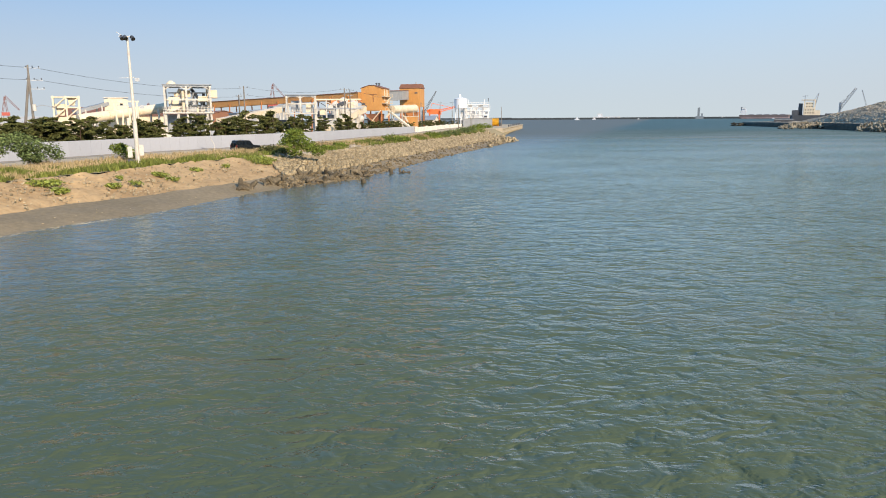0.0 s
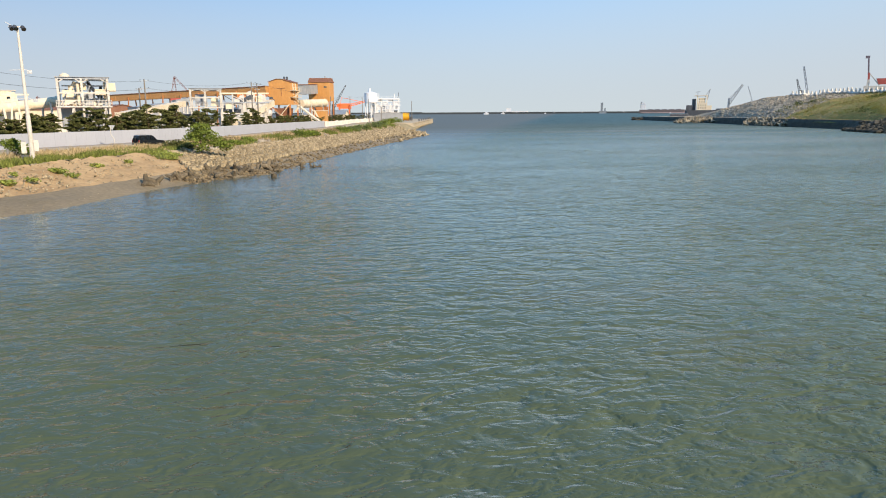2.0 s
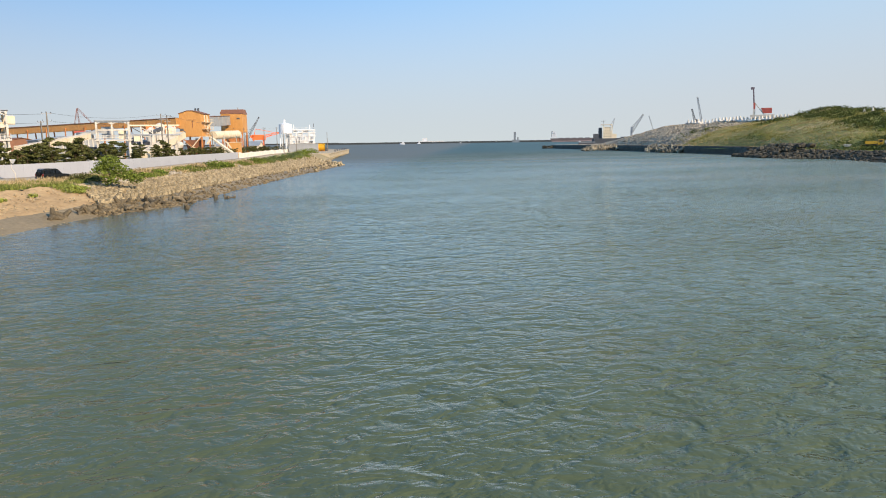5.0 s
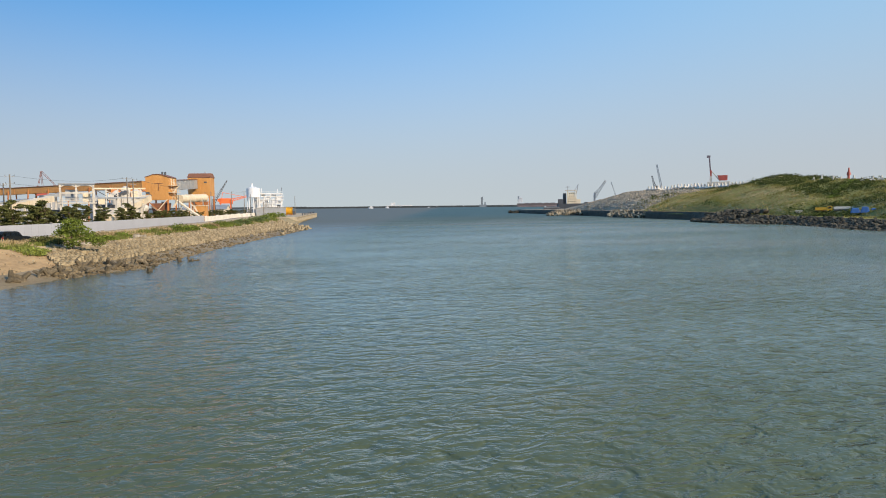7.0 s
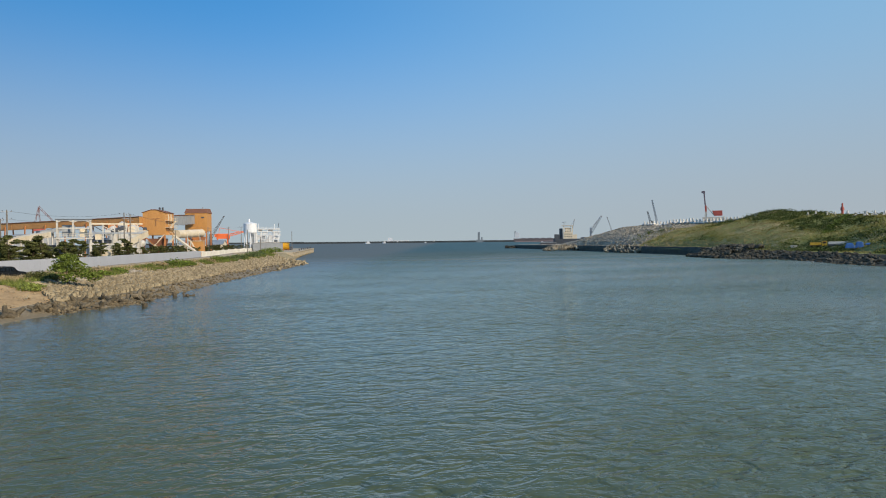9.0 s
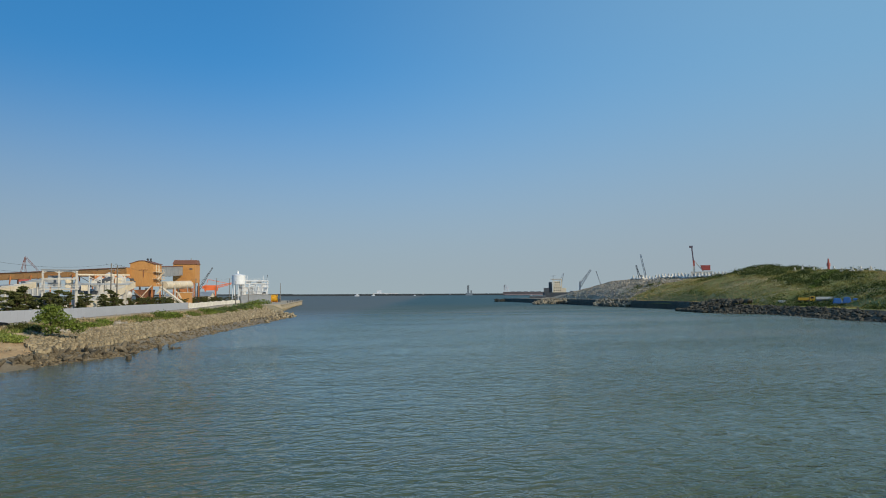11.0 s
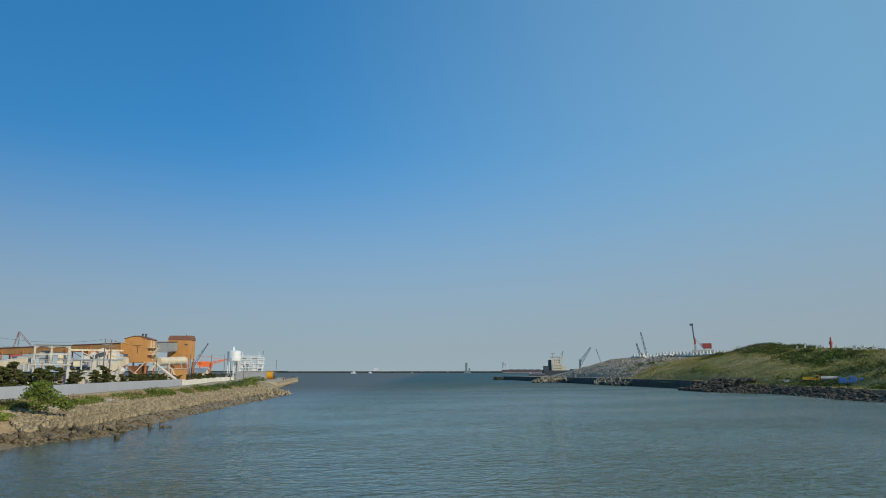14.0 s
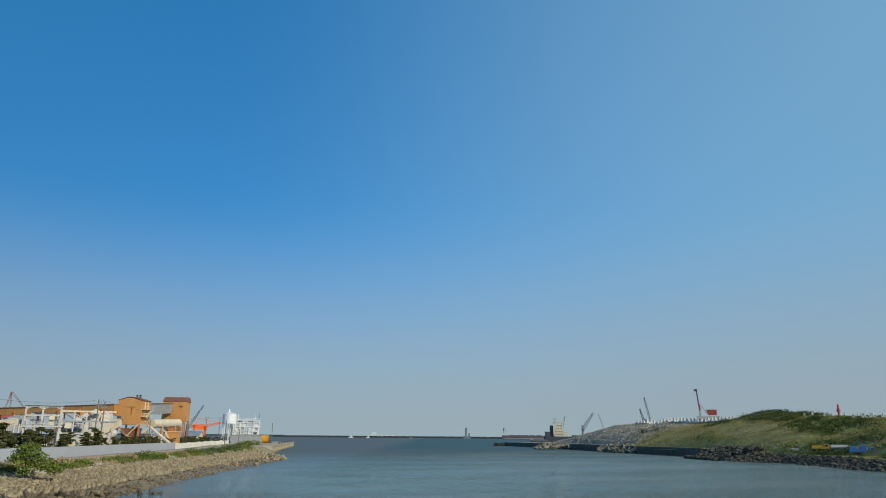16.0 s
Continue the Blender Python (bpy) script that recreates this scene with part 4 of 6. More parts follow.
for k in range(110):
    u, v = 11.35 + 2.6 * k / 110, r.random()
    p = lerp_line(edge, u).lerp(lerp_line(crest, u), v * 0.95)
    pile.append((p.x + r.uniform(-1, 1), p.y + r.uniform(-2, 2), 0.15 + 2.2 * v + r.uniform(-0.2, 0.3), r.uniform(0, 360), r.uniform(0, 60), r.uniform(0, 360), r.uniform(0.65, 0.95)))
strew("tetrapod", tetra_mid, pile, "pale weathered concrete tetrapod in a heap by the quay", "tetrapod", "heap of tetrapods at the point")

# concrete slope stair at the end of the earth bank
bm = bmesh.new()
for k in range(12):
    p = Vector((-26.2, 105.5, 2.6)).lerp(Vector((-20.6, 94.2, 0.9)), k / 11)
    add_box(bm, p + Vector((0, 0, 0.08)), (0.7, 1.3, 0.4), -62)
tagged(part("slope_stair", bm, M_BLOCK), "narrow pale concrete stair down the bank", "stair")

# revetment blocks, row by row; the nearest are single pieces
bm = bmesh.new()
add_box(bm, (0, 0, 0), (0.6, 0.42, 0.46))
for v in bm.verts:
    if v.co.z > 0:
        v.co.x *= 0.8
        v.co.y *= 0.7
block_me = mesh_of("block", bm, M_BLOCK)
rest_p, rest_f, made = [], [], 0
cube = [tuple(v.co) for v in block_me.vertices]
cube_f = [tuple(p.vertices) for p in block_me.polygons]
for row in range(10):
    u = 8.05 + 0.02 * (row % 2)
    while u < 13.0:
        p = lerp_line(toe, u).lerp(lerp_line(crest, u), (row + 0.3) / 13.5)
        q = lerp_line(toe, u + 0.02).lerp(lerp_line(crest, u + 0.02), (row + 0.3) / 13.5)
        step = 0.74 * 0.02 / max((q - p).length, 1e-4)
        rz = math.degrees(math.atan2(q.y - p.y, q.x - p.x)) + r.uniform(-12, 12)
        m = pose(p.x + r.uniform(-0.2, 0.2), p.y + r.uniform(-0.15, 0.15), p.z + 0.17 + r.uniform(-0.08, 0.1), r.uniform(-9, 9) + 8, r.uniform(-9, 9), rz)
        if r.random() > 0.06:
            if u < 9.75 and made < 300:
                ob = new("block", block_me)
                ob.matrix_world, ob.parent = m, revet
                made += 1
            else:
                n0 = len(rest_p)
                rest_p += [tuple(m @ Vector(c)) for c in cube]
                rest_f += [tuple(n0 + i for i in f) for f in cube_f]
        u += step
rest = sheet("armour_blocks", rest_p, rest_f, M_BLOCKS, False)
rest.parent = revet
tagged(rest, "rows of weathered concrete blocks", kind="stuff")


def rubble(name, places, material, label, parent=None, seed=3):
    """Broken rocks as squashed, bent lumps joined in one mesh, at places (x, y, z, size)."""
    rr = np.random.default_rng(seed)
    base = bmesh.new()
    bmesh.ops.create_icosphere(base, subdivisions=1, radius=1)
    V = np.array([v.co[:] for v in base.verts])
    F = np.array([[v.index for v in f.verts] for f in base.faces])
    base.free()
    P = np.array(places)
    n = len(P)
    sc = rr.uniform(0.55, 1.3, (n, 1, 3)) * P[:, None, 3:4]
    jit = rr.uniform(0.7, 1.2, (n, len(V), 1))
    ang = rr.uniform(0, 6.283, n)
    c, s = np.cos(ang), np.sin(ang)
    W = V[None] * jit * sc
    W = np.stack([W[..., 0] * c[:, None] - W[..., 1] * s[:, None], W[..., 0] * s[:, None] + W[..., 1] * c[:, None], W[..., 2] * 0.8], -1) + P[:, None, :3]
    idx = (F[None] + (np.arange(n) * len(V))[:, None, None]).reshape(-1, 3)
    ob = sheet(name, W.reshape(-1, 3).tolist(), idx.tolist(), material, False)
    ob.parent = parent
    return tagged(ob, label, "rocks", kind="stuff")


rubble("bank_rubble", stones, M_ROCK, "pale broken rubble on the upper revetment", seed=10)
rubble("clods", clods, M_BLOCKS, "loose stones and clods on the earth bank", seed=9)
places = []
for k in range(1500):
    u, v = 7.6 + 6.4 * r.random() ** 1.3, r.random()
    p = lerp_line(edge, u).lerp(lerp_line(toe, u), v * 1.1 - 0.15)
    places.append((p.x, p.y, p.z, r.uniform(0.12, 0.42)))
rubble("shore_rocks", places, M_SHOREROCK, "brown wet rocks along the foot of the revetment")

# quay
bm = bmesh.new()
q0, q1 = Vector((27.0, 335, 0)), Vector((58.5, 537, 0))
d = (q1 - q0).normalized()
s_ = Vector((-d.y, d.x, 0))
rz = math.degrees(math.atan2(d.y, d.x))
add_box(bm, (q0 + q1) / 2 + s_ * 14 + Vector((0, 0, 0.75)), ((q1 - q0).length, 28, 4.7), rz)
quay = part("quay", bm, M_QUAY)
tagged(quay, "sunlit concrete quay reaching into the sea", "quay", kind="structure")
bm = bmesh.new()
add_box(bm, (q0 + q1) / 2 - s_ * 0.1 + Vector((0, 0, 2.9)), ((q1 - q0).length, 0.5, 0.45), rz)
tagged(part("kerb", bm, M_QUAY), "raised concrete kerb along the quay edge", "kerb", kind="structure")


# ---------- the plant ----------
def frame_house(m, w, d, z0, z1, ztop, label, legs_to=0.0):
    """Open white steel frame: posts, beams, braces, a deck with railing."""
    t = thing("steel_frame_tower", m, label, "steel frame")
    for i in (-1, -0.05, 1):
        for j in (-1, 1):
            bm = bmesh.new()
            add_box(bm, (i * w / 2, j * d / 2, (legs_to + ztop) / 2), (0.42, 0.42, ztop - legs_to))
            part("post", bm, M_WHITE, t)
    for z in (z1, ztop):
        for j in (-1, 1):
            bm = bmesh.new()
            add_box(bm, (0, j * d / 2, z), (w + 0.5, 0.3, 0.35))
            part("beam", bm, M_WHITE if z < ztop else M_GREYSTEEL, t)
        for i in (-1, 1):
            bm = bmesh.new()
            add_box(bm, (i * w / 2, 0, z), (0.3, d - 0.3, 0.35))
            part("beam", bm, M_WHITE, t)
    bm = bmesh.new()
    add_box(bm, (0, 0, ztop + 0.28), (w + 0.9, d + 0.9, 0.12))
    part("roof", bm, M_GREYROOF, t)
    for i0, i1 in ((-1, -0.05), (-0.05, 1)):
        for e in (0.25, 0.75):
            bm = bmesh.new()
            x0, x1 = i0 * w / 2, i1 * w / 2
            xm = x0 + (x1 - x0) * e
            add_beam(bm, (x0 if e < 0.5 else x1, -d / 2, ztop - (ztop - z1) * 0.28), (xm, -d / 2, ztop - 0.15), 0.22)
            part("brace", bm, M_WHITE, t)
    bm = bmesh.new()
    add_box(bm, (0, 0, z0), (w + 1.2, d + 1.2, 0.3))
    part("deck", bm, M_WHITE, t)
    bm = bmesh.new()
    n = int(w / 0.55)
    for k in range(n + 1):
        add_box(bm, (-w / 2 - 0.5 + (w + 1.0) * k / n, -d / 2 - 0.55, z0 + 0.65), (0.09, 0.06, 1.2))
    for z in (0.7, 1.25):
        add_box(bm, (0, -d / 2 - 0.55, z0 + z), (w + 1.1, 0.08, 0.1))
    part("railing", bm, M_WHITE, t)
    return t


# first frame, with machinery inside
g1 = frame_house(site(19.6, 176), 9.6, 7.0, 6.7, 9.6, 12.6, "white steel frame tower holding cream crushing machinery")
for cx, cy, cz, sx, sy, sz, material, nm in ((-2.6, 0, 8.6, 3.0, 3.0, 3.2, M_CREAM, "hopper_body"), (0.6, 0.5, 8.3, 2.4, 3.0, 2.6, M_GREYSTEEL, "machine_housing"), (3.2, -1, 9.8, 2.0, 3.0, 1.2, M_CREAM, "duct_box"), (-0.6, 0, 11.0, 2.4, 2.5, 1.5, M_CREAM, "upper_housing"), (3.0, 1, 7.8, 2.6, 2.2, 1.5, M_WHITE, "cabinet"), (5.6, 0, 10.9, 1.6, 3.0, 1.8, M_CREAM, "side_box")):
    bm = bmesh.new()
    v = add_box(bm, (cx, cy, cz), (sx, sy, sz))
    bmesh.ops.bevel(bm, geom=bm.edges[:], offset=0.12, segments=1)
    part(nm, bm, material, g1)
bm = bmesh.new()
add_rod(bm, (-3.4, 0.5, 12.8), (-3.4, 0.5, 13.4), 1.0, 1.0, 14)
add_rod(bm, (-3.4, 0.5, 13.4), (-3.4, 0.5, 13.9), 1.0, 0.3, 14)
part("vent_cap", bm, M_CREAM, g1)
for a, b in (((-4.4, -1, 7.0), (-1.5, -1, 12.0)), ((0.8, 1, 12.2), (3.9, 1, 7.5)), ((-1.0, -2.6, 7.0), (-1.0, -2.6, 11.5))):
    bm = bmesh.new()
    add_rod(bm, a, b, 0.35, 0.35, 10)
    part("duct", bm, M_GREYSTEEL if a[1] > 0 else M_CREAM, g1)
for k in range(12):
    bm = bmesh.new()
    x, y = -4.2 + 8.4 * ((k * 5) % 12) / 11, -1.8 + 1.2 * (k % 3)
    z0, z1 = 6.9 + 0.5 * (k % 4), 9.6 + 0.8 * (k % 4)
    add_rod(bm, (x, y, z0), (x + (0.9 if k % 3 == 0 else 0), y, z1), 0.16 + 0.07 * (k % 3), None, 8)
    part("pipe", bm, (M_GREYSTEEL, M_CREAM, M_DARKSTEEL)[k % 3], g1)
for z in (8.2, 11.2):
    bm = bmesh.new()
    add_box(bm, (0.2, 0.6, z), (8.6, 2.6, 0.22))
    part("walkway", bm, M_GREYSTEEL, g1)
bm = bmesh.new()
add_beam(bm, (-3.8, -2.2, 6.9), (1.2, -2.2, 9.4), 0.7, 0.25)
part("stair_flight", bm, M_WHITE, g1)
bm = bmesh.new()
add_box(bm, (0, 1.5, 4.2), (9.0, 3.5, 4.4))
part("lower_hopper", bm, M_GREYROOF, g1, "grey lower hopper casing")
for k in range(7):
    bm = bmesh.new()
    x = -5 + 1.55 * k
    add_beam(bm, (x, -3.9, 0.0), (x + (1.2 if k % 2 else -0.2), -3.7, 6.5), 0.25)
    part("stilt", bm, M_WHITE, g1)

g2 = frame_house(site(11.35, 202), 7.6, 6.0, 6.6, 9.2, 11.3, "white steel frame over a conveyor head", 0.0)
for cx, cz, sx, sz, material in ((-1.2, 8.6, 3.0, 3.0, M_GREYSTEEL), (2.2, 8.2, 1.8, 2.4, M_CREAM)):
    bm = bmesh.new()
    add_box(bm, (cx, 0.5, cz), (sx, 3.0, sz))
    bmesh.ops.bevel(bm, geom=bm.edges[:], offset=0.1, segments=1)
    part("machine_housing", bm, material, g2)


def gallery(name, a, b, w, h, material, roof, label, bents=0, category="conveyor"):
    """A covered conveyor bridge between two points, on trestles down to the yard."""
    a, b = Vector(a), Vector(b)
    t = thing(name, Matrix.Translation((a.x, a.y, 2.9)), label, category)
    a2, b2 = a - Vector((a.x, a.y, 2.9)), b - Vector((a.x, a.y, 2.9))
    bm = bmesh.new()
    if roof == "round":
        add_rod(bm, a2, b2, h * 0.62, seg=20)
    else:
        add_beam(bm, a2, b2, w, h)
    part("casing", bm, material, t)
    dv = (b2 - a2)
    n = max(int(dv.length / 6), 2)
    for k in range(n + 1):
        p = a2.lerp(b2, k / n)
        bm = bmesh.new()
        if roof == "round":
            add_rod(bm, p - dv.normalized() * 0.1, p + dv.normalized() * 0.1, h * 0.62 + 0.08, seg=20)
        else:
            add_beam(bm, p - dv.normalized() * 0.1, p + dv.normalized() * 0.1, w + 0.16, h + 0.16)
        part("rib", bm, material, t)
    if roof and roof != "round":
        bm = bmesh.new()
        add_beam(bm, a2 + Vector((0, 0, h / 2 + 0.12)), b2 + Vector((0, 0, h / 2 + 0.12)), w + 0.6, 0.22)
        part("roof", bm, roof, t)
    for k in range(bents):
        p = a2.lerp(b2, (k + 0.5) / bents)
        sd = Vector((-dv.y, dv.x, 0)).normalized() * (w / 2 + 0.3)
        for s in (-1, 1):
            bm = bmesh.new()
            add_beam(bm, p + sd * s, Vector(((p + sd * 1.5 * s).x, (p + sd * 1.5 * s).y, 0)), 0.35)
            part("trestle_leg", bm, M_WHITE if material != M_GALLERY else M_ORANGE2, t)
    return t


gallery("conveyor_gallery", spot(18.2, 330, 14.3), spot(6.75, 281, 16.75), 3.2, 2.4, M_GALLERY, M_BROWN, "long ochre covered conveyor gallery with brown roof", 9)
gallery("conveyor_tube", spot(27.0, 178, 8.3), spot(21.3, 186, 10.9), 3.0, 1.8, M_CREAM, "round", "cream enclosed conveyor rising to the frame", 4)
gallery("conveyor_tube", spot(27.3, 226, 10.4), spot(25.2, 230, 12.8), 2.2, 1.0, M_GREYROOF, None, "grey sloping conveyor to the head house", 2)
gallery("conveyor_tube", spot(17.4, 190, 7.6), spot(13.1, 222, 10.8), 2.2, 1.5, M_CREAM, None, "cream enclosed conveyor sloping behind the pines", 3)
gallery("conveyor_tube", spot(9.75, 206, 4.6), spot(6.6, 238, 11.2), 2.6, 1.9, M_CREAM, None, "broad cream inclined conveyor casing", 2)
gallery("conveyor_tube", spot(8.0, 250, 13.4), spot(10.2, 240, 9.6), 1.4, 1.0, M_DARKSTEEL, None, "dark steel chute conveyor on trestles", 2)
gallery("conveyor_tube", spot(9.2, 262, 14.0), spot(6.8, 270, 14.6), 2.2, 1.2, M_ORANGE2, None, "short rusty conveyor bridge", 3)
gallery("conveyor_tube", spot(13.6, 236, 11.6), spot(12.2, 240, 12.6), 2.0, 1.0, M_GREYROOF, None, "short grey conveyor stub", 2)


def shed(m, w, d, h, roof_h, wall_m, roof_m, label, name="industrial_shed", door=True, vents=2):
    t = thing(name, m, label, "shed")
    bm = bmesh.new()
    add_prism(bm, [(-w / 2, 0), (w / 2, 0), (w / 2, h), (0, h + roof_h), (-w / 2, h)], d, Matrix.Identity(4))
    part("wall_shell", bm, wall_m, t)
    for s in (-1, 1):
        bm = bmesh.new()
        ang = math.degrees(math.atan2(roof_h, w / 2))
        ln = math.hypot(w / 2, roof_h) + 0.4
        add_box(bm, (s * w / 4 * 1.03, 0, h + roof_h / 2 + 0.08), (ln, d + 0.7, 0.16), 0, 0, s * ang)
        part("roof", bm, roof_m, t)
    for k in range(vents):
        bm = bmesh.new()
        add_box(bm, (-w / 3 + k * w * 0.6 / max(vents - 1, 1), -d / 2 - 0.03, h * 0.72), (1.0, 0.08, 0.6))
        part("louvre", bm, M_DARKSTEEL, t)
    return t


shed(site(31.9, 175, 2.9, 60), 12, 20, 4.6, 1.2, M_CREAM, M_WHITE, "low cream shed with a white roof", vents=0)
shed(site(23.4, 246, 2.9, 78), 18, 40, 6.4, 2.6, M_CREAM, M_BROWN, "long cream shed with brown sheet roof", vents=0)
shed(site(17.6, 300, 2.9, 20), 14, 12, 7.0, 1.5, M_BROWN, M_BROWN, "dark red-brown shed under the gallery", vents=1)
shed(site(14.6, 262, 2.9, 15), 18, 14, 7.2, 1.2, M_GREYROOF, M_GREYROOF, "low grey shed behind the conveyors", vents=2)
shed(site(2.3, 392, 2.9, 80), 16, 22, 4.2, 2.2, M_CREAM, M_GREYROOF, "low shed with grey sheet roof near the quay", vents=0)
shed(site(22.6, 150, 2.9, 0), 3.6, 3.0, 3.6, 0.5, M_WHITE, M_GREYROOF, "small white hut among the pines", vents=1)

hh = thing("head_house", site(24.6, 232), "boxy cream head house above the sheds", "head house")
bm = bmesh.new()
add_prism(bm, [(-3.1, 7.9), (3.1, 7.9), (3.1, 11.0), (1.5, 11.5), (-1.5, 11.5), (-3.1, 11.0)], 6, Matrix.Identity(4))
part("wall_shell", bm, M_CREAM, hh)
bm = bmesh.new()
add_box(bm, (0, 0, 11.62), (6.6, 6.5, 0.2))
part("roof", bm, M_WHITE, hh)
bm = bmesh.new()
add_box(bm, (1.4, -3.03, 9.6), (0.8, 0.1, 0.7))
part("window", bm, M_CARGLASS, hh)
for x in (-2.8, 2.8):
    for y in (-2.7, 2.7):
        bm = bmesh.new()
        add_box(bm, (x, y, 3.9), (0.4, 0.4, 8.1))
        part("post", bm, M_WHITE, hh)

ct = thing("lattice_tower", site(27.7, 188), "cream steel lattice tower with dense bracing", "lattice tower")
for i in (-1, 0, 1):
    for j in (-1, 1):
        bm = bmesh.new()
        add_box(bm, (i * 2.6, j * 2.0, 5.3), (0.36, 0.36, 10.8))
        part("post", bm, M_CREAM, ct)
for k in range(5):
    z = 1.2 + 2.3 * k
    for j in (-1, 1):
        for i in (-1, 0):
            bm = bmesh.new()
            add_beam(bm, (i * 2.6, j * 2.0, z), (i * 2.6 + 2.6, j * 2.0, z + (2.3 if k < 4 else 0)), 0.24)
            part("brace", bm, M_CREAM, ct)
        bm = bmesh.new()
        add_beam(bm, (-2.9, j * 2.0, z), (2.9, j * 2.0, z), 0.28)
        part("beam", bm, M_CREAM, ct)
    bm = bmesh.new()
    add_box(bm, (0, 0, z + 0.05), (5.4, 3.8, 0.14))
    part("deck", bm, M_CREAM, ct)
for x, z, w, h in ((-1.2, 7.6, 2.2, 2.6), (1.3, 5.2, 2.0, 2.4), (1.2, 9.4, 1.8, 1.6)):
    bm = bmesh.new()
    v = add_box(bm, (x, 0, z), (w, 2.6, h))
    for q in v:
        if q.co.z < z:
            q.co.x = x + (q.co.x - x) * 0.6
    bmesh.ops.bevel(bm, geom=bm.edges[:], offset=0.12, segments=1)
    part("hopper", bm, M_CREAM, ct)
v_frame = thing("pipe_trestle", site(23.9, 170), "cream v-shaped pipe trestle", "trestle")
for a, b in (((-2.2, 0, 9.0), (-1.2, 0, 0)), ((-0.2, 0, 9.0), (-1.2, 0, 0)), ((-2.6, 0, 9.1), (2.8, 0, 9.1)), ((0.4, 0, 9.0), (1.4, 0, 0)), ((2.4, 0, 9.0), (1.4, 0, 0))):
    bm = bmesh.new()
    add_beam(bm, a, b, 0.32)
    part("strut", bm, M_CREAM, v_frame)


def transfer_tower(m, w, d, z0, z1, roof_rise, label, gable):
    t = thing("transfer_tower", m, label, "transfer tower")
    bm = bmesh.new()
    if gable:
        add_prism(bm, [(-w / 2, z0), (w / 2, z0), (w / 2, z1 - roof_rise), (w * 0.12, z1), (-w * 0.12, z1), (-w / 2, z1 - roof_rise)], d, Matrix.Identity(4))
    else:
        add_box(bm, (0, 0, (z0 + z1 - roof_rise) / 2), (w, d, z1 - roof_rise - z0))
    part("wall_shell", bm, M_ORANGE, t)
    bm = bmesh.new()
    if gable:
        add_prism(bm, [(-w / 2 - 0.3, z1 - roof_rise - 0.05), (-w * 0.12, z1 + 0.05), (w * 0.12, z1 + 0.05), (w / 2 + 0.3, z1 - roof_rise - 0.05), (w / 2 + 0.3, z1 - roof_rise + 0.15), (w * 0.12, z1 + 0.25), (-w * 0.12, z1 + 0.25), (-w / 2 - 0.3, z1 - roof_rise + 0.15)], d + 0.5, Matrix.Identity(4))
    else:
        v = add_box(bm, (0, 0, z1 - roof_rise / 2 + 0.1), (w + 0.5, d + 0.5, roof_rise))
        for q in v:
            if q.co.z > z1 - roof_rise / 2:
                q.co.x *= 0.97
                q.co.y *= 0.45
    part("roof", bm, M_BROWN, t)
    for x in (-1, 1):
        for y in (-1, 1):
            bm = bmesh.new()
            add_box(bm, (x * (w / 2 - 0.3), y * (d / 2 - 0.3), z0 / 2), (0.5, 0.5, z0))
            part("leg", bm, M_ORANGE2, t)
    for x in (-1, 1):
        bm = bmesh.new()
        add_beam(bm, (x * (w / 2 - 0.4), -d / 2 + 0.3, z0 - 0.2), (-x * (w / 2 - 0.4), -d / 2 + 0.3, 0.5), 0.3)
        part("brace", bm, M_ORANGE2, t)
    for k in range(1, int(w / 1.1)):
        bm = bmesh.new()
        add_box(bm, (-w / 2 + 1.1 * k, -d / 2 - 0.02, (z0 + z1 - roof_rise) / 2), (0.07, 0.06, z1 - roof_rise - z0 - 0.1))
        part("sheet_seam", bm, M_ORANGE, t)
    return t


tA = transfer_tower(site(5.55, 286, 2.9, -16), 8.2, 11.5, 8.2, 17.7, 1.0, "tall orange sheet-metal transfer tower on legs", True)
for cx, cz, sx, sz, nm in ((-3.3, 10.8, 1.3, 0.8, "louvre"), (0.7, 14.4, 3.0, 0.16, "hoist_beam"), (0.7, 13.0, 0.18, 2.8, "hoist_rail")):
    bm = bmesh.new()
    add_box(bm, (cx, -5.81, cz), (sx, 0.14, sz))
    part(nm, bm, M_BROWN if nm != "louvre" else M_DARKSTEEL, tA)
for k in range(2):
    bm = bmesh.new()
    add_rod(bm, (0.5 + 1.1 * k, 0, 17.7), (0.5 + 1.1 * k, 0, 18.7), 0.35, 0.35, 10)
    add_rod(bm, (0.5 + 1.1 * k, 0, 18.7), (0.5 + 1.1 * k, 0, 19.0), 0.5, 0.2, 10)
    part("roof_vent", bm, M_DARKSTEEL, tA)
for y, w_ in ((-1.6, 1.0), (2.0, 1.4)):
    bm = bmesh.new()
    add_box(bm, (4.14, y, 14.2), (0.1, w_, 4.4))
    part("side_panel", bm, M_CREAM, tA, "pale side panel")
for z, x0 in ((8.2, 0), (11.0, 1), (13.6, 0)):
    bm = bmesh.new()
    add_box(bm, (4.8, 0, z), (1.4, 11.6, 0.15))
    lev = part("stair_landing", bm, M_CREAM, tA)
    bm = bmesh.new()
    for k in range(6):
        add_box(bm, (5.45, -5.6 + 2.2 * k, z + 0.6), (0.08, 0.08, 1.1))
    add_box(bm, (5.45, 0, z + 1.15), (0.09, 11.4, 0.09))
    part("handrail", bm, M_CREAM, lev)
    bm = bmesh.new()
    add_beam(bm, (5.2, -3.5 if x0 else 3.5, z), (5.2, 3.5 if x0 else -3.5, z - 2.7), 0.7, 0.2)
    part("stair_flight", bm, M_CREAM, tA)
bm = bmesh.new()
add_beam(bm, (3.8, -6.2, 8.4), (-2.0, -6.9, 1.5), 0.8, 0.25)
part("stair_flight", bm, M_CREAM, tA)

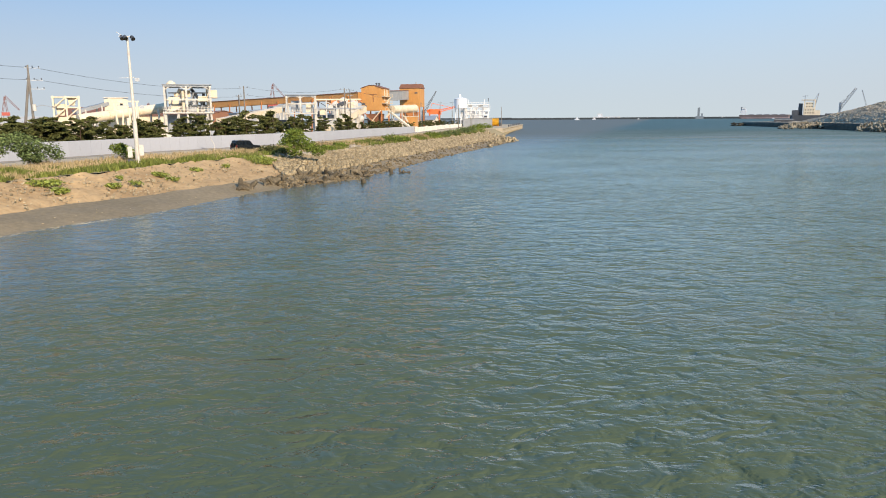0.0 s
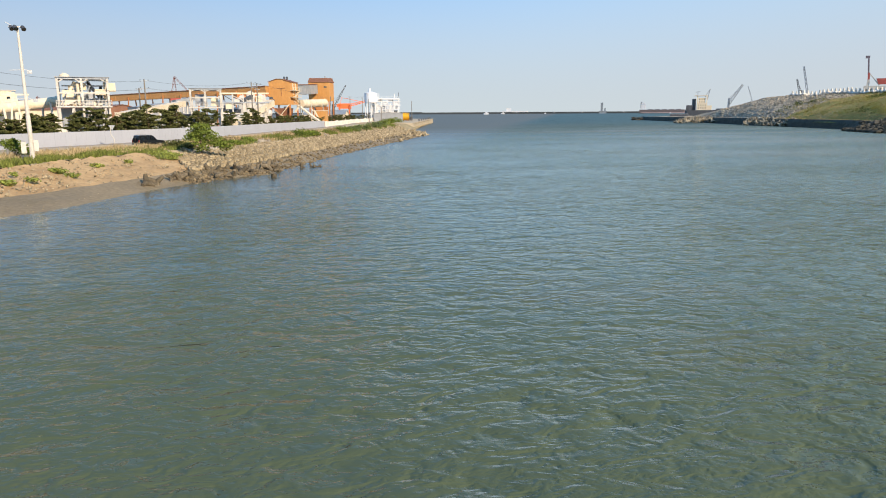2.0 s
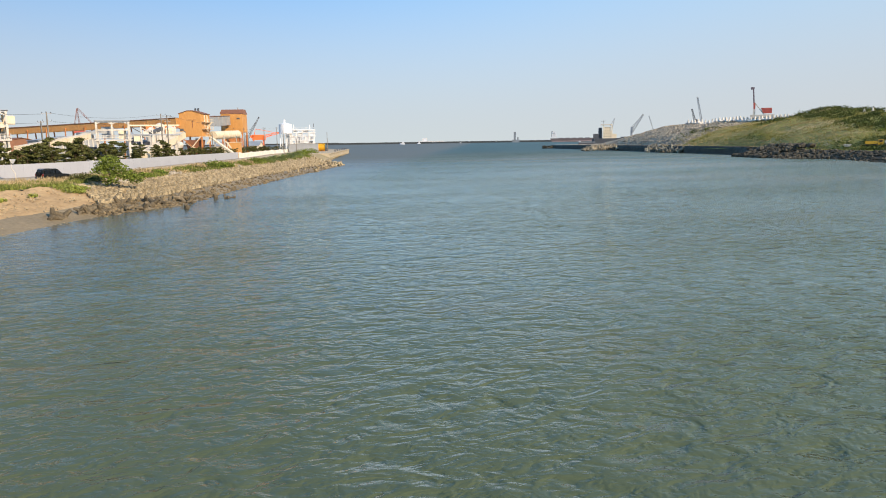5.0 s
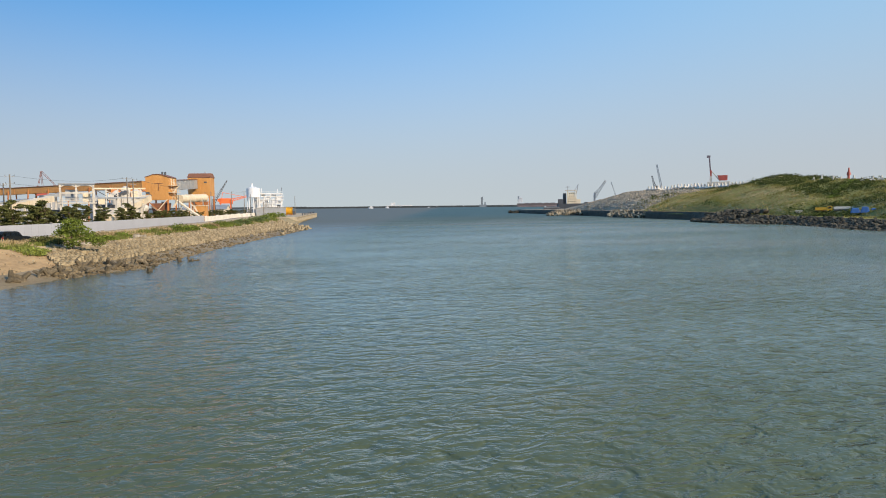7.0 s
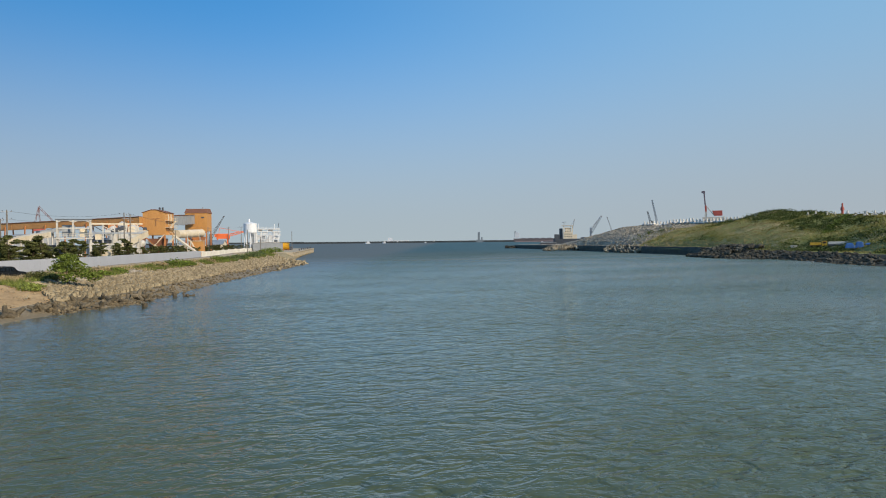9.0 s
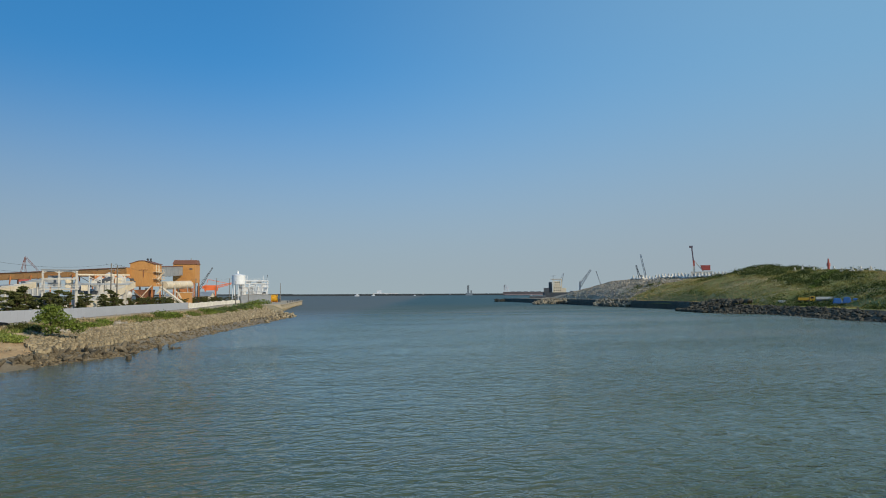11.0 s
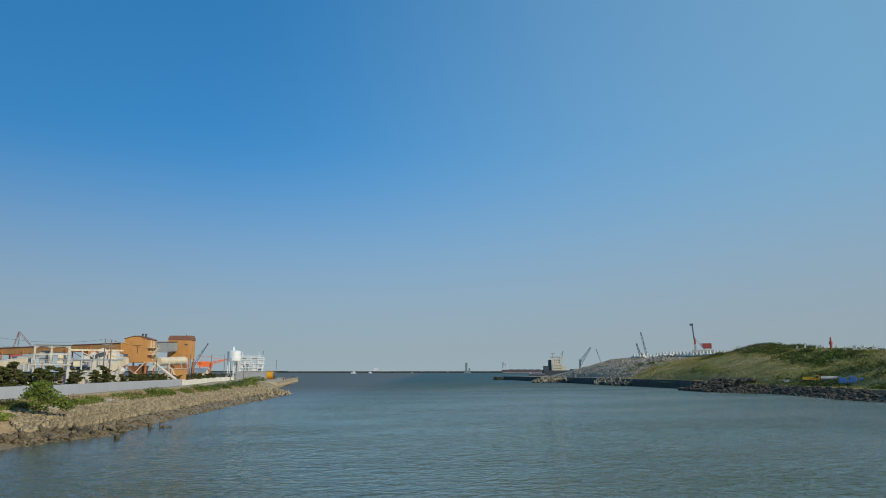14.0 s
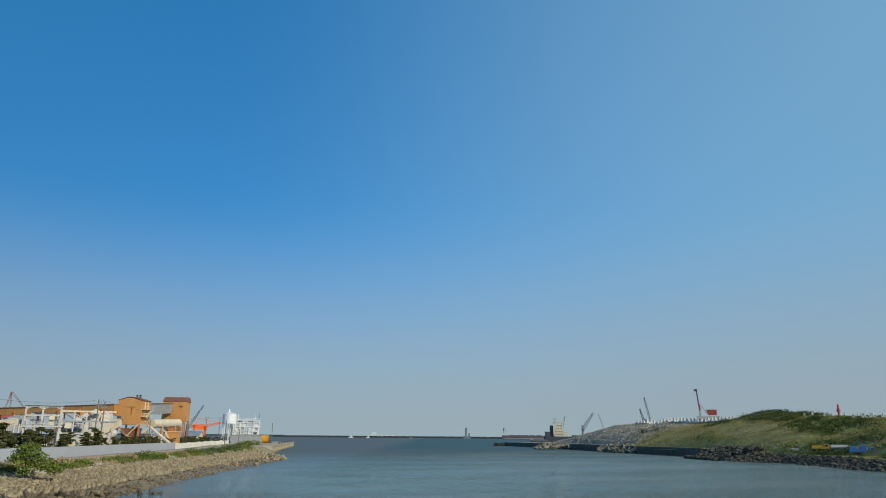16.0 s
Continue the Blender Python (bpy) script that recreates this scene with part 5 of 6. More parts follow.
tB = transfer_tower(site(2.65, 335, 2.9, -14), 9.6, 9.0, 10.4, 20.6, 2.0, "orange transfer tower with dark red-brown roof", False)
for x in (-3.4, 3.0):
    bm = bmesh.new()
    add_box(bm, (x, -4.55, 16.6), (1.3, 0.14, 0.6))
    part("louvre", bm, M_DARKSTEEL, tB)
bm = bmesh.new()
add_rod(bm, (2, 0, 20.4), (2, 0, 21.6), 0.3, 0.3, 8)
part("roof_vent", bm, M_GREYSTEEL, tB)
gallery("conveyor_tube", spot(4.3, 296, 11.6), spot(2.45, 322, 12.4), 2.9, 2.7, M_CREAM, "round", "fat cream conveyor casing between the towers", 2)
gallery("conveyor_tube", spot(4.7, 300, 17.2), spot(3.2, 330, 18.6), 3.0, 4.0, M_GREYROOF, M_BROWN, "dark upper bridge between the towers", 0)
gallery("conveyor_tube", spot(4.45, 268, 10.6), spot(2.75, 262, 4.4), 1.2, 0.5, M_CREAM, None, "cream sloping stairway gallery", 0)
lo = thing("motor_house", site(2.65, 288, 2.9, -12), "small orange motor house at the tower foot", "motor house")
bm = bmesh.new()
add_box(bm, (0, 0, 2.9), (4.0, 4.0, 5.8))
part("wall_shell", bm, M_ORANGE, lo)
bm = bmesh.new()
add_box(bm, (0, 0, 5.9), (4.4, 4.4, 0.25))
part("roof", bm, M_CREAM, lo)
bm = bmesh.new()
add_beam(bm, (-2.6, -2.6, 6.0), (0.4, -2.8, 0.5), 0.5)
part("chute", bm, M_CREAM, lo)
chute = thing("discharge_chute", site(6.9, 246), "white round-headed discharge chute", "chute")
bm = bmesh.new()
add_rod(bm, (-2.4, 0, 1.0), (0.6, 0, 5.2), 0.7, 1.2, 12)
bmesh.ops.create_uvsphere(bm, u_segments=12, v_segments=8, radius=1.2, matrix=Matrix.Translation((0.6, 0, 5.2)))
part("casing", bm, M_WHITE, chute)
bm = bmesh.new()
add_box(bm, (-1.4, 0, 0.9), (0.6, 0.6, 1.8))
part("pedestal", bm, M_GREYSTEEL, chute)
# silos, screens and dark machinery between the conveyors and the towers
for b_, r_, w_, h_, z_ in ((8.75, 262, 1.5, 10.5, 2.0), (8.1, 264, 1.7, 12.0, 2.5), (7.35, 262, 1.5, 11.0, 2.0), (10.2, 258, 1.4, 9.0, 2.0)):
    t = thing("silo", site(b_, r_), "slim pale grey silo with a cone top", "silo", "silos among the conveyors")
    bm = bmesh.new()
    add_rod(bm, (0, 0, z_), (0, 0, h_), w_, w_, 16)
    add_rod(bm, (0, 0, h_), (0, 0, h_ + 0.9), w_, 0.3, 16)
    add_rod(bm, (0, 0, z_ - 1.2), (0, 0, z_), 0.5, w_, 16)
    part("shell", bm, M_WHITE if w_ > 1.45 else M_GREYSTEEL, t)
    for k in range(4):
        bm = bmesh.new()
        a = k * math.pi / 2 + 0.7
        add_rod(bm, (w_ * 0.9 * math.cos(a), w_ * 0.9 * math.sin(a), 0), (w_ * 0.9 * math.cos(a), w_ * 0.9 * math.sin(a), z_ + 0.5), 0.14, 0.14, 6)
        part("leg", bm, M_GREYSTEEL, t)
for b_, r_, w_, h_, mm in ((9.5, 252, 5.0, 6.0, M_DARKSTEEL), (7.0, 272, 4.5, 8.5, M_BROWN), (5.6, 284, 6.0, 6.5, M_BROWN), (2.8, 334, 6.5, 7.5, M_ORANGE2), (20.4, 205, 7.0, 4.0, M_GREYROOF), (12.6, 214, 5.0, 4.5, M_DARKSTEEL)):
    t = thing("screen_house", site(b_, r_, 2.9, -18), "dark boxy screening machine on a steel base", "machine", "machinery under the galleries")
    bm = bmesh.new()
    v = add_box(bm, (0, 0, 0.9 + h_ / 2), (w_, w_ * 0.8, h_ - 0.9))
    for q in v:
        if q.co.z < 1.5:
            q.co.x *= 0.7
    bmesh.ops.bevel(bm, geom=bm.edges[:], offset=0.15, segments=1)
    part("casing", bm, mm, t)
    bm = bmesh.new()
    add_box(bm, (0, 0, 0.5), (w_ * 0.8, w_ * 0.7, 1.1))
    part("base", bm, M_GREYSTEEL, t)
    bm = bmesh.new()
    add_beam(bm, (-w_ * 0.5, -w_ * 0.45, h_ * 0.9), (w_ * 0.55, -w_ * 0.45, h_ * 0.35), 0.5)
    part("chute", bm, M_CREAM, t)
    bm = bmesh.new()
    add_box(bm, (w_ * 0.2, 0, h_ + 0.5), (w_ * 0.3, w_ * 0.3, 1.1))
    part("motor_cover", bm, M_GREYSTEEL, t)
# white trestles between second frame and first tower
tr = thing("conveyor_trestle", site(8.6, 232), "white steel conveyor trestle with pipes and ladders", "trestle")
for k in range(5):
    bm = bmesh.new()
    add_box(bm, (-6.5 + 3.2 * k, 0, 5.6), (0.35, 0.35, 11.4))
    part("post", bm, M_WHITE, tr)
    bm = bmesh.new()
    add_beam(bm, (-6.5 + 3.2 * k, 0, 11.0 - 0.5 * (k % 2)), (-3.3 + 3.2 * k, 0, 9.0), 0.22)
    part("brace", bm, M_WHITE if k % 2 else M_DARKSTEEL, tr)
for z, material in ((11.2, M_CREAM), (8.4, M_GREYSTEEL), (5.0, M_WHITE)):
    bm = bmesh.new()
    add_box(bm, (0.5, 0, z), (14.5, 0.5, 0.45))
    part("pipe_rack", bm, material, tr)
for cx, cz, s, material in ((-2.0, 8.6, 1.6, M_WHITE), (2.6, 7.2, 2.2, M_WHITE), (4.6, 9.4, 1.8, M_CREAM), (-4.6, 7.4, 1.8, M_CREAM), (0.5, 4.0, 2.0, M_GREYSTEEL)):
    bm = bmesh.new()
    add_box(bm, (cx, 0.9, cz), (s, s, s * 1.1))
    bmesh.ops.bevel(bm, geom=bm.edges[:], offset=0.15, segments=1)
    part("machine_housing", bm, material, tr)


def lattice(bm, a, b, w, n, t=0.12):
    """A square lattice boom from a to b."""
    a, b = Vector(a), Vector(b)
    d = (b - a).normalized()
    s = d.cross(Vector((0, 1, 0.01))).normalized() * w / 2
    u = d.cross(s).normalized() * w / 2
    c = (s + u, s - u, -s - u, -s + u)
    for q in c:
        add_beam(bm, a + q, b + q * 0.5, t)
    for k in range(n):
        p, p2 = a.lerp(b, k / n), a.lerp(b, (k + 1) / n)
        f, f2 = 1 - 0.5 * k / n, 1 - 0.5 * (k + 1) / n
        for i in range(4):
            add_beam(bm, p + c[i] * f, p2 + c[(i + 1) % 4] * f2, t * 0.7)


def lattice_crane(m, height, tip, label, material, base_w=3.0, mast=0.0, group="", thick=0.3, cab_m=None):
    t = thing("lattice_crane", m, label, "crane", group)
    bm = bmesh.new()
    add_box(bm, (0, 0, 1.0), (base_w, base_w, 2.0))
    bmesh.ops.bevel(bm, geom=bm.edges[:], offset=0.2, segments=1)
    part("undercarriage", bm, M_DARKSTEEL, t)
    bm = bmesh.new()
    add_box(bm, (-0.4, 0, 3.0), (base_w * 1.1, base_w * 0.9, 2.0))
    cab = part("cab", bm, cab_m or material, t)
    bm = bmesh.new()
    add_box(bm, (base_w * 0.35, -base_w * 0.46, 3.3), (base_w * 0.3, 0.1, 1.0))
    part("cab_window", bm, M_CARGLASS, cab)
    if mast:
        bm = bmesh.new()
        add_rod(bm, (0, 0, 3.5), (0, 0, mast), base_w * 0.28, base_w * 0.22, 10)
        part("mast", bm, material, t)
    bm = bmesh.new()
    z0 = mast * 0.75 if mast else 3.5
    lattice(bm, (0, 0, z0), (tip, 0, height), thick * 5, 9, thick)
    part("boom", bm, material, t)
    bm = bmesh.new()
    add_rod(bm, (0, 0, max(mast, 6)), (tip, 0, height), 0.06, 0.06, 5)
    part("stay_cable", bm, M_CABLE, t)
    return t


lattice_crane(site(1.75, 365), 18.6, 6.5, "dark lattice crane between tower and shiploader", M_DARKSTEEL, 3.0, 9.5, thick=0.17)
# far red portal cranes behind the plant
for b_, r_, h_, w_ in ((13.5, 480, 28.0, 6.6), (31.6, 420, 17.5, 4.0), (22.6, 460, 15.0, 3.0)):
    t = thing("portal_crane", site(b_, r_), "far red steel luffing crane above the sheds", "crane", "far red cranes")
    for a, b in (((-w_ * 0.9, 0, 0), (-0.3, 0, h_)), ((w_ * 0.2, 0, 0), (-0.3, 0, h_)), ((-0.3, 0, h_), (w_ * 1.4, 0, h_ * 0.6))):
        bm = bmesh.new()
        lattice(bm, a, b, 1.0, 7, 0.16)
        part("leg" if b[2] == h_ else "boom", bm, M_FARCRANE, t)
    bm = bmesh.new()
    add_box(bm, (-0.6, 0, h_ * 0.5), (w_ * 0.9, 1.5, 1.6))
    part("machine_house", bm, M_REDSTEEL, t)

sl = thing("ship_loader", site(0.75, 455), "vermilion ship loader with long boom on the quay", "ship loader")
for cx, cz, sx, sz in ((-1.0, 9.2, 7.5, 3.2), (-4.6, 9.6, 2.4, 1.8), (2.4, 8.6, 2.0, 2.6)):
    bm = bmesh.new()
    add_box(bm, (cx, 0, cz), (sx, 4, sz))
    bmesh.ops.bevel(bm, geom=bm.edges[:], offset=0.5, segments=1)
    part("machine_house", bm, M_VERMIL, sl)
bm = bmesh.new()
lattice(bm, (2, 0, 9.6), (13.5, 0, 12.4), 1.5, 10, 0.32)
part("boom", bm, M_VERMIL, sl)
for x in (-4, 2):
    bm = bmesh.new()
    add_box(bm, (x, 0, 3.8), (0.8, 3, 7.8))
    part("leg", bm, M_VERMIL, sl)
for a, b in (((-3.4, 0, 10.5), (-2.6, 0, 14.5)), ((-2.6, 0, 14.5), (9, 0, 12.0))):
    bm = bmesh.new()
    add_beam(bm, a, b, 0.25)
    part("stay", bm, M_VERMIL, sl)

# tank and white loading platform by the quay
tk = thing("storage_tank", site(-1.25, 430), "white round storage tank with a domed top on legs", "tank")
bm = bmesh.new()
add_rod(bm, (0, 0, 11.0), (0, 0, 16.4), 3.9, 3.9, 28)
add_rod(bm, (0, 0, 16.4), (0, 0, 17.3), 3.9, 1.0, 28)
part("shell", bm, M_SHIPWHITE, tk)
bm = bmesh.new()
add_rod(bm, (-0.6, 0, 17.2), (-0.6, 0, 19.2), 0.8, 0.5, 10)
part("vent_cap", bm, M_SHIPWHITE, tk)
for k in range(8):
    bm = bmesh.new()
    a = k * math.pi / 4
    add_rod(bm, (3.4 * math.cos(a), 3.4 * math.sin(a), 0), (3.4 * math.cos(a), 3.4 * math.sin(a), 11.0), 0.25, 0.25, 6)
    part("leg", bm, M_SHIPWHITE, tk)
pl = thing("loading_platform", site(-2.35, 436), "white multi-deck steel loading platform with pipes", "platform")
for i in range(6):
    for j in (-3, 3):
        bm = bmesh.new()
        add_box(bm, (-8.5 + 3.4 * i, j, 5.8 + 0.5 * (i % 2)), (0.4, 0.4, 12.0 + (i % 2)))
        part("post", bm, M_SHIPWHITE, pl)
for k, (z, x0, x1) in enumerate(((4.2, -9, 9.5), (7.0, -9, 8.0), (9.4, -9, 9.5), (11.6, -4, 9.5), (13.2, -7, 9.0))):
    bm = bmesh.new()
    add_box(bm, ((x0 + x1) / 2, 0, z), (x1 - x0, 7, 0.5))
    deck = part("deck", bm, M_SHIPWHITE, pl)
    bm = bmesh.new()
    add_box(bm, ((x0 + x1) / 2, -3.5, z + 1.1), (x1 - x0, 0.12, 0.14))
    for q in range(int((x1 - x0) / 1.5)):
        add_box(bm, (x0 + 0.5 + 1.5 * q, -3.5, z + 0.6), (0.1, 0.1, 1.1))
    part("railing", bm, M_SHIPWHITE, deck)
for cx, cz, sx, sz, material in ((-6, 5.6, 4, 2.4, M_SHIPWHITE), (1.5, 5.6, 6.5, 2.4, M_SHIPWHITE), (-5.5, 8.3, 5.5, 1.8, M_SHIPWHITE), (6.8, 10.5, 4.2, 1.8, M_SHIPWHITE), (-0.5, 8.2, 3.0, 1.8, M_GREYSTEEL), (-1, 5.4, 3.4, 2.2, M_GREYSTEEL), (4.2, 8.2, 4, 2.0, M_SHIPWHITE), (6.4, 5.4, 3, 1.8, M_DARKSTEEL), (0.5, 10.6, 3, 1.6, M_SHIPWHITE)):
    bm = bmesh.new()
    add_box(bm, (cx, -1, cz), (sx, 3.5, sz))
    bmesh.ops.bevel(bm, geom=bm.edges[:], offset=0.15, segments=1)
    part("equipment_housing", bm, material, pl)
for cx, cz, sx, sz in ((-6.6, 11.0, 3.4, 2.2), (3.6, 12.5, 3.0, 1.5), (-2.6, 12.2, 2.4, 1.4), (7.6, 7.8, 2.6, 1.6), (-7.4, 3.0, 2.6, 2.0), (4.6, 2.8, 5.0, 2.2)):
    bm = bmesh.new()
    add_box(bm, (cx, 0.6, cz), (sx, 3.0, sz))
    bmesh.ops.bevel(bm, geom=bm.edges[:], offset=0.2, segments=1)
    part("equipment_housing", bm, M_SHIPWHITE, pl)
for k in range(7):
    bm = bmesh.new()
    add_rod(bm, (-8.0 + 2.6 * k, -3.2, 4.4), (-7.2 + 2.6 * k, -3.2, 9.2 + (k % 3)), 0.28, 0.28, 8)
    part("pipe", bm, M_SHIPWHITE, pl)
for x, h in ((-3.5, 16.5), (6.0, 16.2), (8.0, 17.0)):
    bm = bmesh.new()
    add_beam(bm, (x, 0, 13.2), (x + (0.6 if x > 7 else 0), 0, h), 0.3)
    part("mast", bm, M_SHIPWHITE if x < 7 else M_DARKSTEEL, pl)
shed(site(-2.6, 418, 2.9, 0), 17, 6, 4.6, 0.5, M_GREYROOF, M_WHITE, "pale grey low building under the platform", vents=0)
yt = thing("fuel_tank", site(-4.0, 424), "orange-yellow horizontal tank beside the quay", "tank")
bm = bmesh.new()
add_rod(bm, (-2.2, 0, 2.6), (2.2, 0, 2.6), 2.2, 2.2, 20)
bmesh.ops.bevel(bm, geom=[e for e in bm.edges if e.calc_face_angle(0) > 1], offset=0.5, segments=3)
part("shell", bm, M_YELLOW, yt)
for x in (-1.4, 1.4):
    bm = bmesh.new()
    add_box(bm, (x, 0, 0.4), (0.6, 3.4, 0.9))
    part("saddle", bm, M_ORANGE2, yt)
for k in range(7):
    b = thing("bollard", pose(*(q0.lerp(q1, 0.3 + 0.1 * k) + s_ * 1.2 + Vector((0, 0, 3.1)))), "short dark mooring bollard on the quay", "bollard", "bollards on the quay")
    bm = bmesh.new()
    add_rod(bm, (0, 0, -0.1), (0, 0, 0.8), 0.35, 0.3, 10)
    add_rod(bm, (0, 0, 0.8), (0, 0, 1.1), 0.55, 0.45, 10)
    part("post", bm, M_DARKSTEEL, b)
rack = thing("guard_rail", pose(*(q0.lerp(q1, 0.5) + s_ * 9 + Vector((0, 0, 3.1))), 0, 0, rz), "dark steel guard rail on the quay", "guard rail")
for k in range(9):
    bm = bmesh.new()
    add_box(bm, (-12 + 3 * k, 0, 1.0), (0.25, 0.25, 2.1))
    part("post", bm, M_DARKSTEEL, rack)
bm = bmesh.new()
add_box(bm, (0, 0, 2.0), (24.4, 0.25, 0.3))
part("rail", bm, M_DARKSTEEL, rack)


# ---------- right bank: rocks, tetrapods, growth ----------
r = random.Random(77)
places = []
for k in range(1500):
    u, v = r.uniform(0.8, 7.6), r.random()
    p = lerp_line(r_edge, u).lerp(lerp_line(r_top, u), v * 1.05 - 0.1)
    places.append((p.x + r.uniform(-0.6, 0.6), p.y, p.z + 0.1, r.uniform(0.35, 0.85)))
rubble("shore_rocks", places, M_DARKROCK, "dark angular rocks lining the right shore", seed=5)
places = []
for k in range(420):
    a = r.uniform(0, 1)
    b = r.uniform(-1, 1)
    x, y = 176 + 20 * a + 4 * b, 238 - 14 * a + 12 * b
    x = max(x, shore_x(y) - 12)
    z = max(0.1, min(4.4, (x - shore_x(y) + 13) * 0.33)) + r.uniform(-0.3, 0.4)
    places.append((x, y, z, r.uniform(0.5, 1.15)))
rubble("point_rocks", places, M_DARKROCK, "heap of dark boulders at the point", seed=6)
places = []
for k in range(5600):
    y = r.uniform(346, 470)
    x = shore_x(y) + r.uniform(6, 62)
    places.append((x, y, hill_z(x, y) + 0.05, r.uniform(0.18, 0.6) * (2.0 if r.random() < 0.07 else 1)))
rubble("gravel_rocks", places, M_ROCK, "loose grey stones on the gravel heap", seed=7)
places = [(247 + r.uniform(-6, 4), 596 + r.uniform(-8, 8), r.uniform(0, 2.2), r.uniform(0.5, 1.2)) for k in range(90)]
rubble("tip_rocks", places, M_DARKROCK, "rocks at the tip of the sea wall", seed=8)

tetra_big = tetrapod_mesh("tetrapod", 1.5, M_OLDTETRA)
for n, ax, bx, ay, by, hump in ((75, 203, 227, 424, 438, 3.2), (60, 206, 213, 322, 362, 3.2)):
    heap = []
    for k in range(n):
        x, y = r.uniform(ax, bx), r.uniform(ay, by)
        rise = (x - ax) / (bx - ax) if bx - ax < 10 else min(1, (x - ax) / 9) * (1 - abs(y - 431) / 10)
        heap.append((x, y, 0.3 + hump * max(rise, 0) + r.uniform(-0.2, 0.5), r.uniform(0, 360), r.uniform(0, 60), r.uniform(0, 360), r.uniform(0.85, 1.15)))
    strew("tetrapod", tetra_big, heap, "weathered grey-brown concrete tetrapod piled against the sea wall", "tetrapod", "tetrapods heaped along the sea wall")

tetra_white = tetrapod_mesh("tetrapod", 1.45, M_TETRA)


def crest_of(bearing):
    """The place on the mound's ridge that lies on a bearing."""
    y = min((150 + 0.5 * k for k in range(620)), key=lambda q: abs(math.degrees(math.atan2(shore_x(q) + ridge(q)[1], q)) - bearing))
    return shore_x(y) + ridge(y)[1] + 1.5, y


def on_mound(bearing, angle):
    """The first place on the mound, outward on a bearing, that is seen at that angle."""
    reach = 200.0
    while reach < 420:
        p = spot(-bearing, reach)
        if p.x > shore_x(p.y) + 5 and hill_z(p.x, p.y) >= up(angle, reach):
            break
        reach += 1
    return pose(p.x, p.y, hill_z(p.x, p.y) - 0.1, 0, 0, -bearing)


placed = []
for k in range(66):
    x, y = crest_of(33.0 + 8.0 * k / 65)
    x += 3.5 * (k % 2)
    placed.append((x, y, hill_z(x, y) + 1.0, r.uniform(-6, 6), r.uniform(-6, 6), r.uniform(0, 360), r.uniform(1.1, 1.35)))
for k in range(9):
    x, y = crest_of(44.6 + 0.62 * k + r.uniform(-0.12, 0.12))
    placed.append((x, y, hill_z(x, y) + 0.7, r.uniform(-6, 6), r.uniform(-6, 6), r.uniform(0, 360), r.uniform(0.85, 1.0)))
strew("tetrapod", tetra_white, placed, "new pale concrete tetrapod stored upright on the mound", "tetrapod", "row of pale tetrapods on the mound")

green, straw, scrub = [], [], []
for k in range(46000):
    y = r.uniform(105, 372)
    x = shore_x(y) + 4 + 74 * r.random() ** 0.9
    if y > 345 and r.random() < (y - 345) / 27:
        continue
    z = hill_z(x, y)
    n_ = 1.25 * noise.noise(Vector((x * 0.9, y * 0.5, 0)) / 22) + 0.5 * noise.noise(Vector((x, y * 0.7, 5)) / 7)
    tall = 1.0 + 0.6 * n_
    if x - shore_x(y) < 13 + 4 * n_ and y > 232:
        straw.append((x, y, z, 0.8))
    elif n_ > 0.14:
        scrub.append((x, y, z, tall))
    elif n_ + r.uniform(-0.15, 0.15) > -0.16:
        green.append((x, y, z, tall))
    elif r.random() < 0.6:
        straw.append((x, y, z, tall))
blades("mound_grass", green, 0.55, 0.17, M_HILLGRASS, "rough green grass covering the mound", "grass", 12)
blades("mound_dry_grass", straw, 0.55, 0.16, M_HILLSTRAW, "dry straw-coloured grass on the mound", "dry grass", 13)
lumps = []
for x, y, z, tall in scrub[::10]:
    lumps.append((x, y, z + 0.25, r.uniform(1.4, 3.6), r.uniform(1.4, 3.6), r.uniform(0.7, 1.9)))
sc = leaves("mound_scrub", lumps, 68000, 0.32, M_HILLBUSH, None, 0.6, 14)
tagged(sc, "dark green scrub in patches over the mound", "scrub", kind="stuff")
lumps = [(p.x, p.y, hill_z(p.x, p.y) + 0.3, r.uniform(1, 2), r.uniform(1, 2), 0.7) for p in (spot(-(46.2 + 1.2 * k / 26) - r.uniform(-0.2, 0.2), 300 + 42 * k / 26) for k in range(26))]
sc = leaves("bright_scrub", lumps, 3600, 0.28, M_LEAF, None, 0.6, 15)
tagged(sc, "bright green bushes running up the mound", "scrub", kind="stuff")

# ---------- machines on the right bank ----------
lattice_crane(site(-28.95, 520, 2.2), 22.6, 7.8, "grey harbour crane with raised lattice boom", M_GREYSTEEL, 3.4, 14.0, "harbour cranes", 0.4)
lattice_crane(site(-30.85, 640, 1.9), 25.5, -7.2, "pale distant crawler crane boom", M_GREYSTEEL, 4.0, 0.0, "harbour cranes", 0.2)
lattice_crane(site(-33.7, 500, 3.0), 23.8, -2.8, "dark crawler crane behind the gravel heap", M_DARKSTEEL, 4.0, 17.0, "harbour cranes", 0.26)
lattice_crane(site(-34.4, 500, 3.0), 31.5, -5.8, "tall grey crawler crane with lattice boom", M_GREYSTEEL, 4.0, 0.0, "harbour cranes", 0.3)

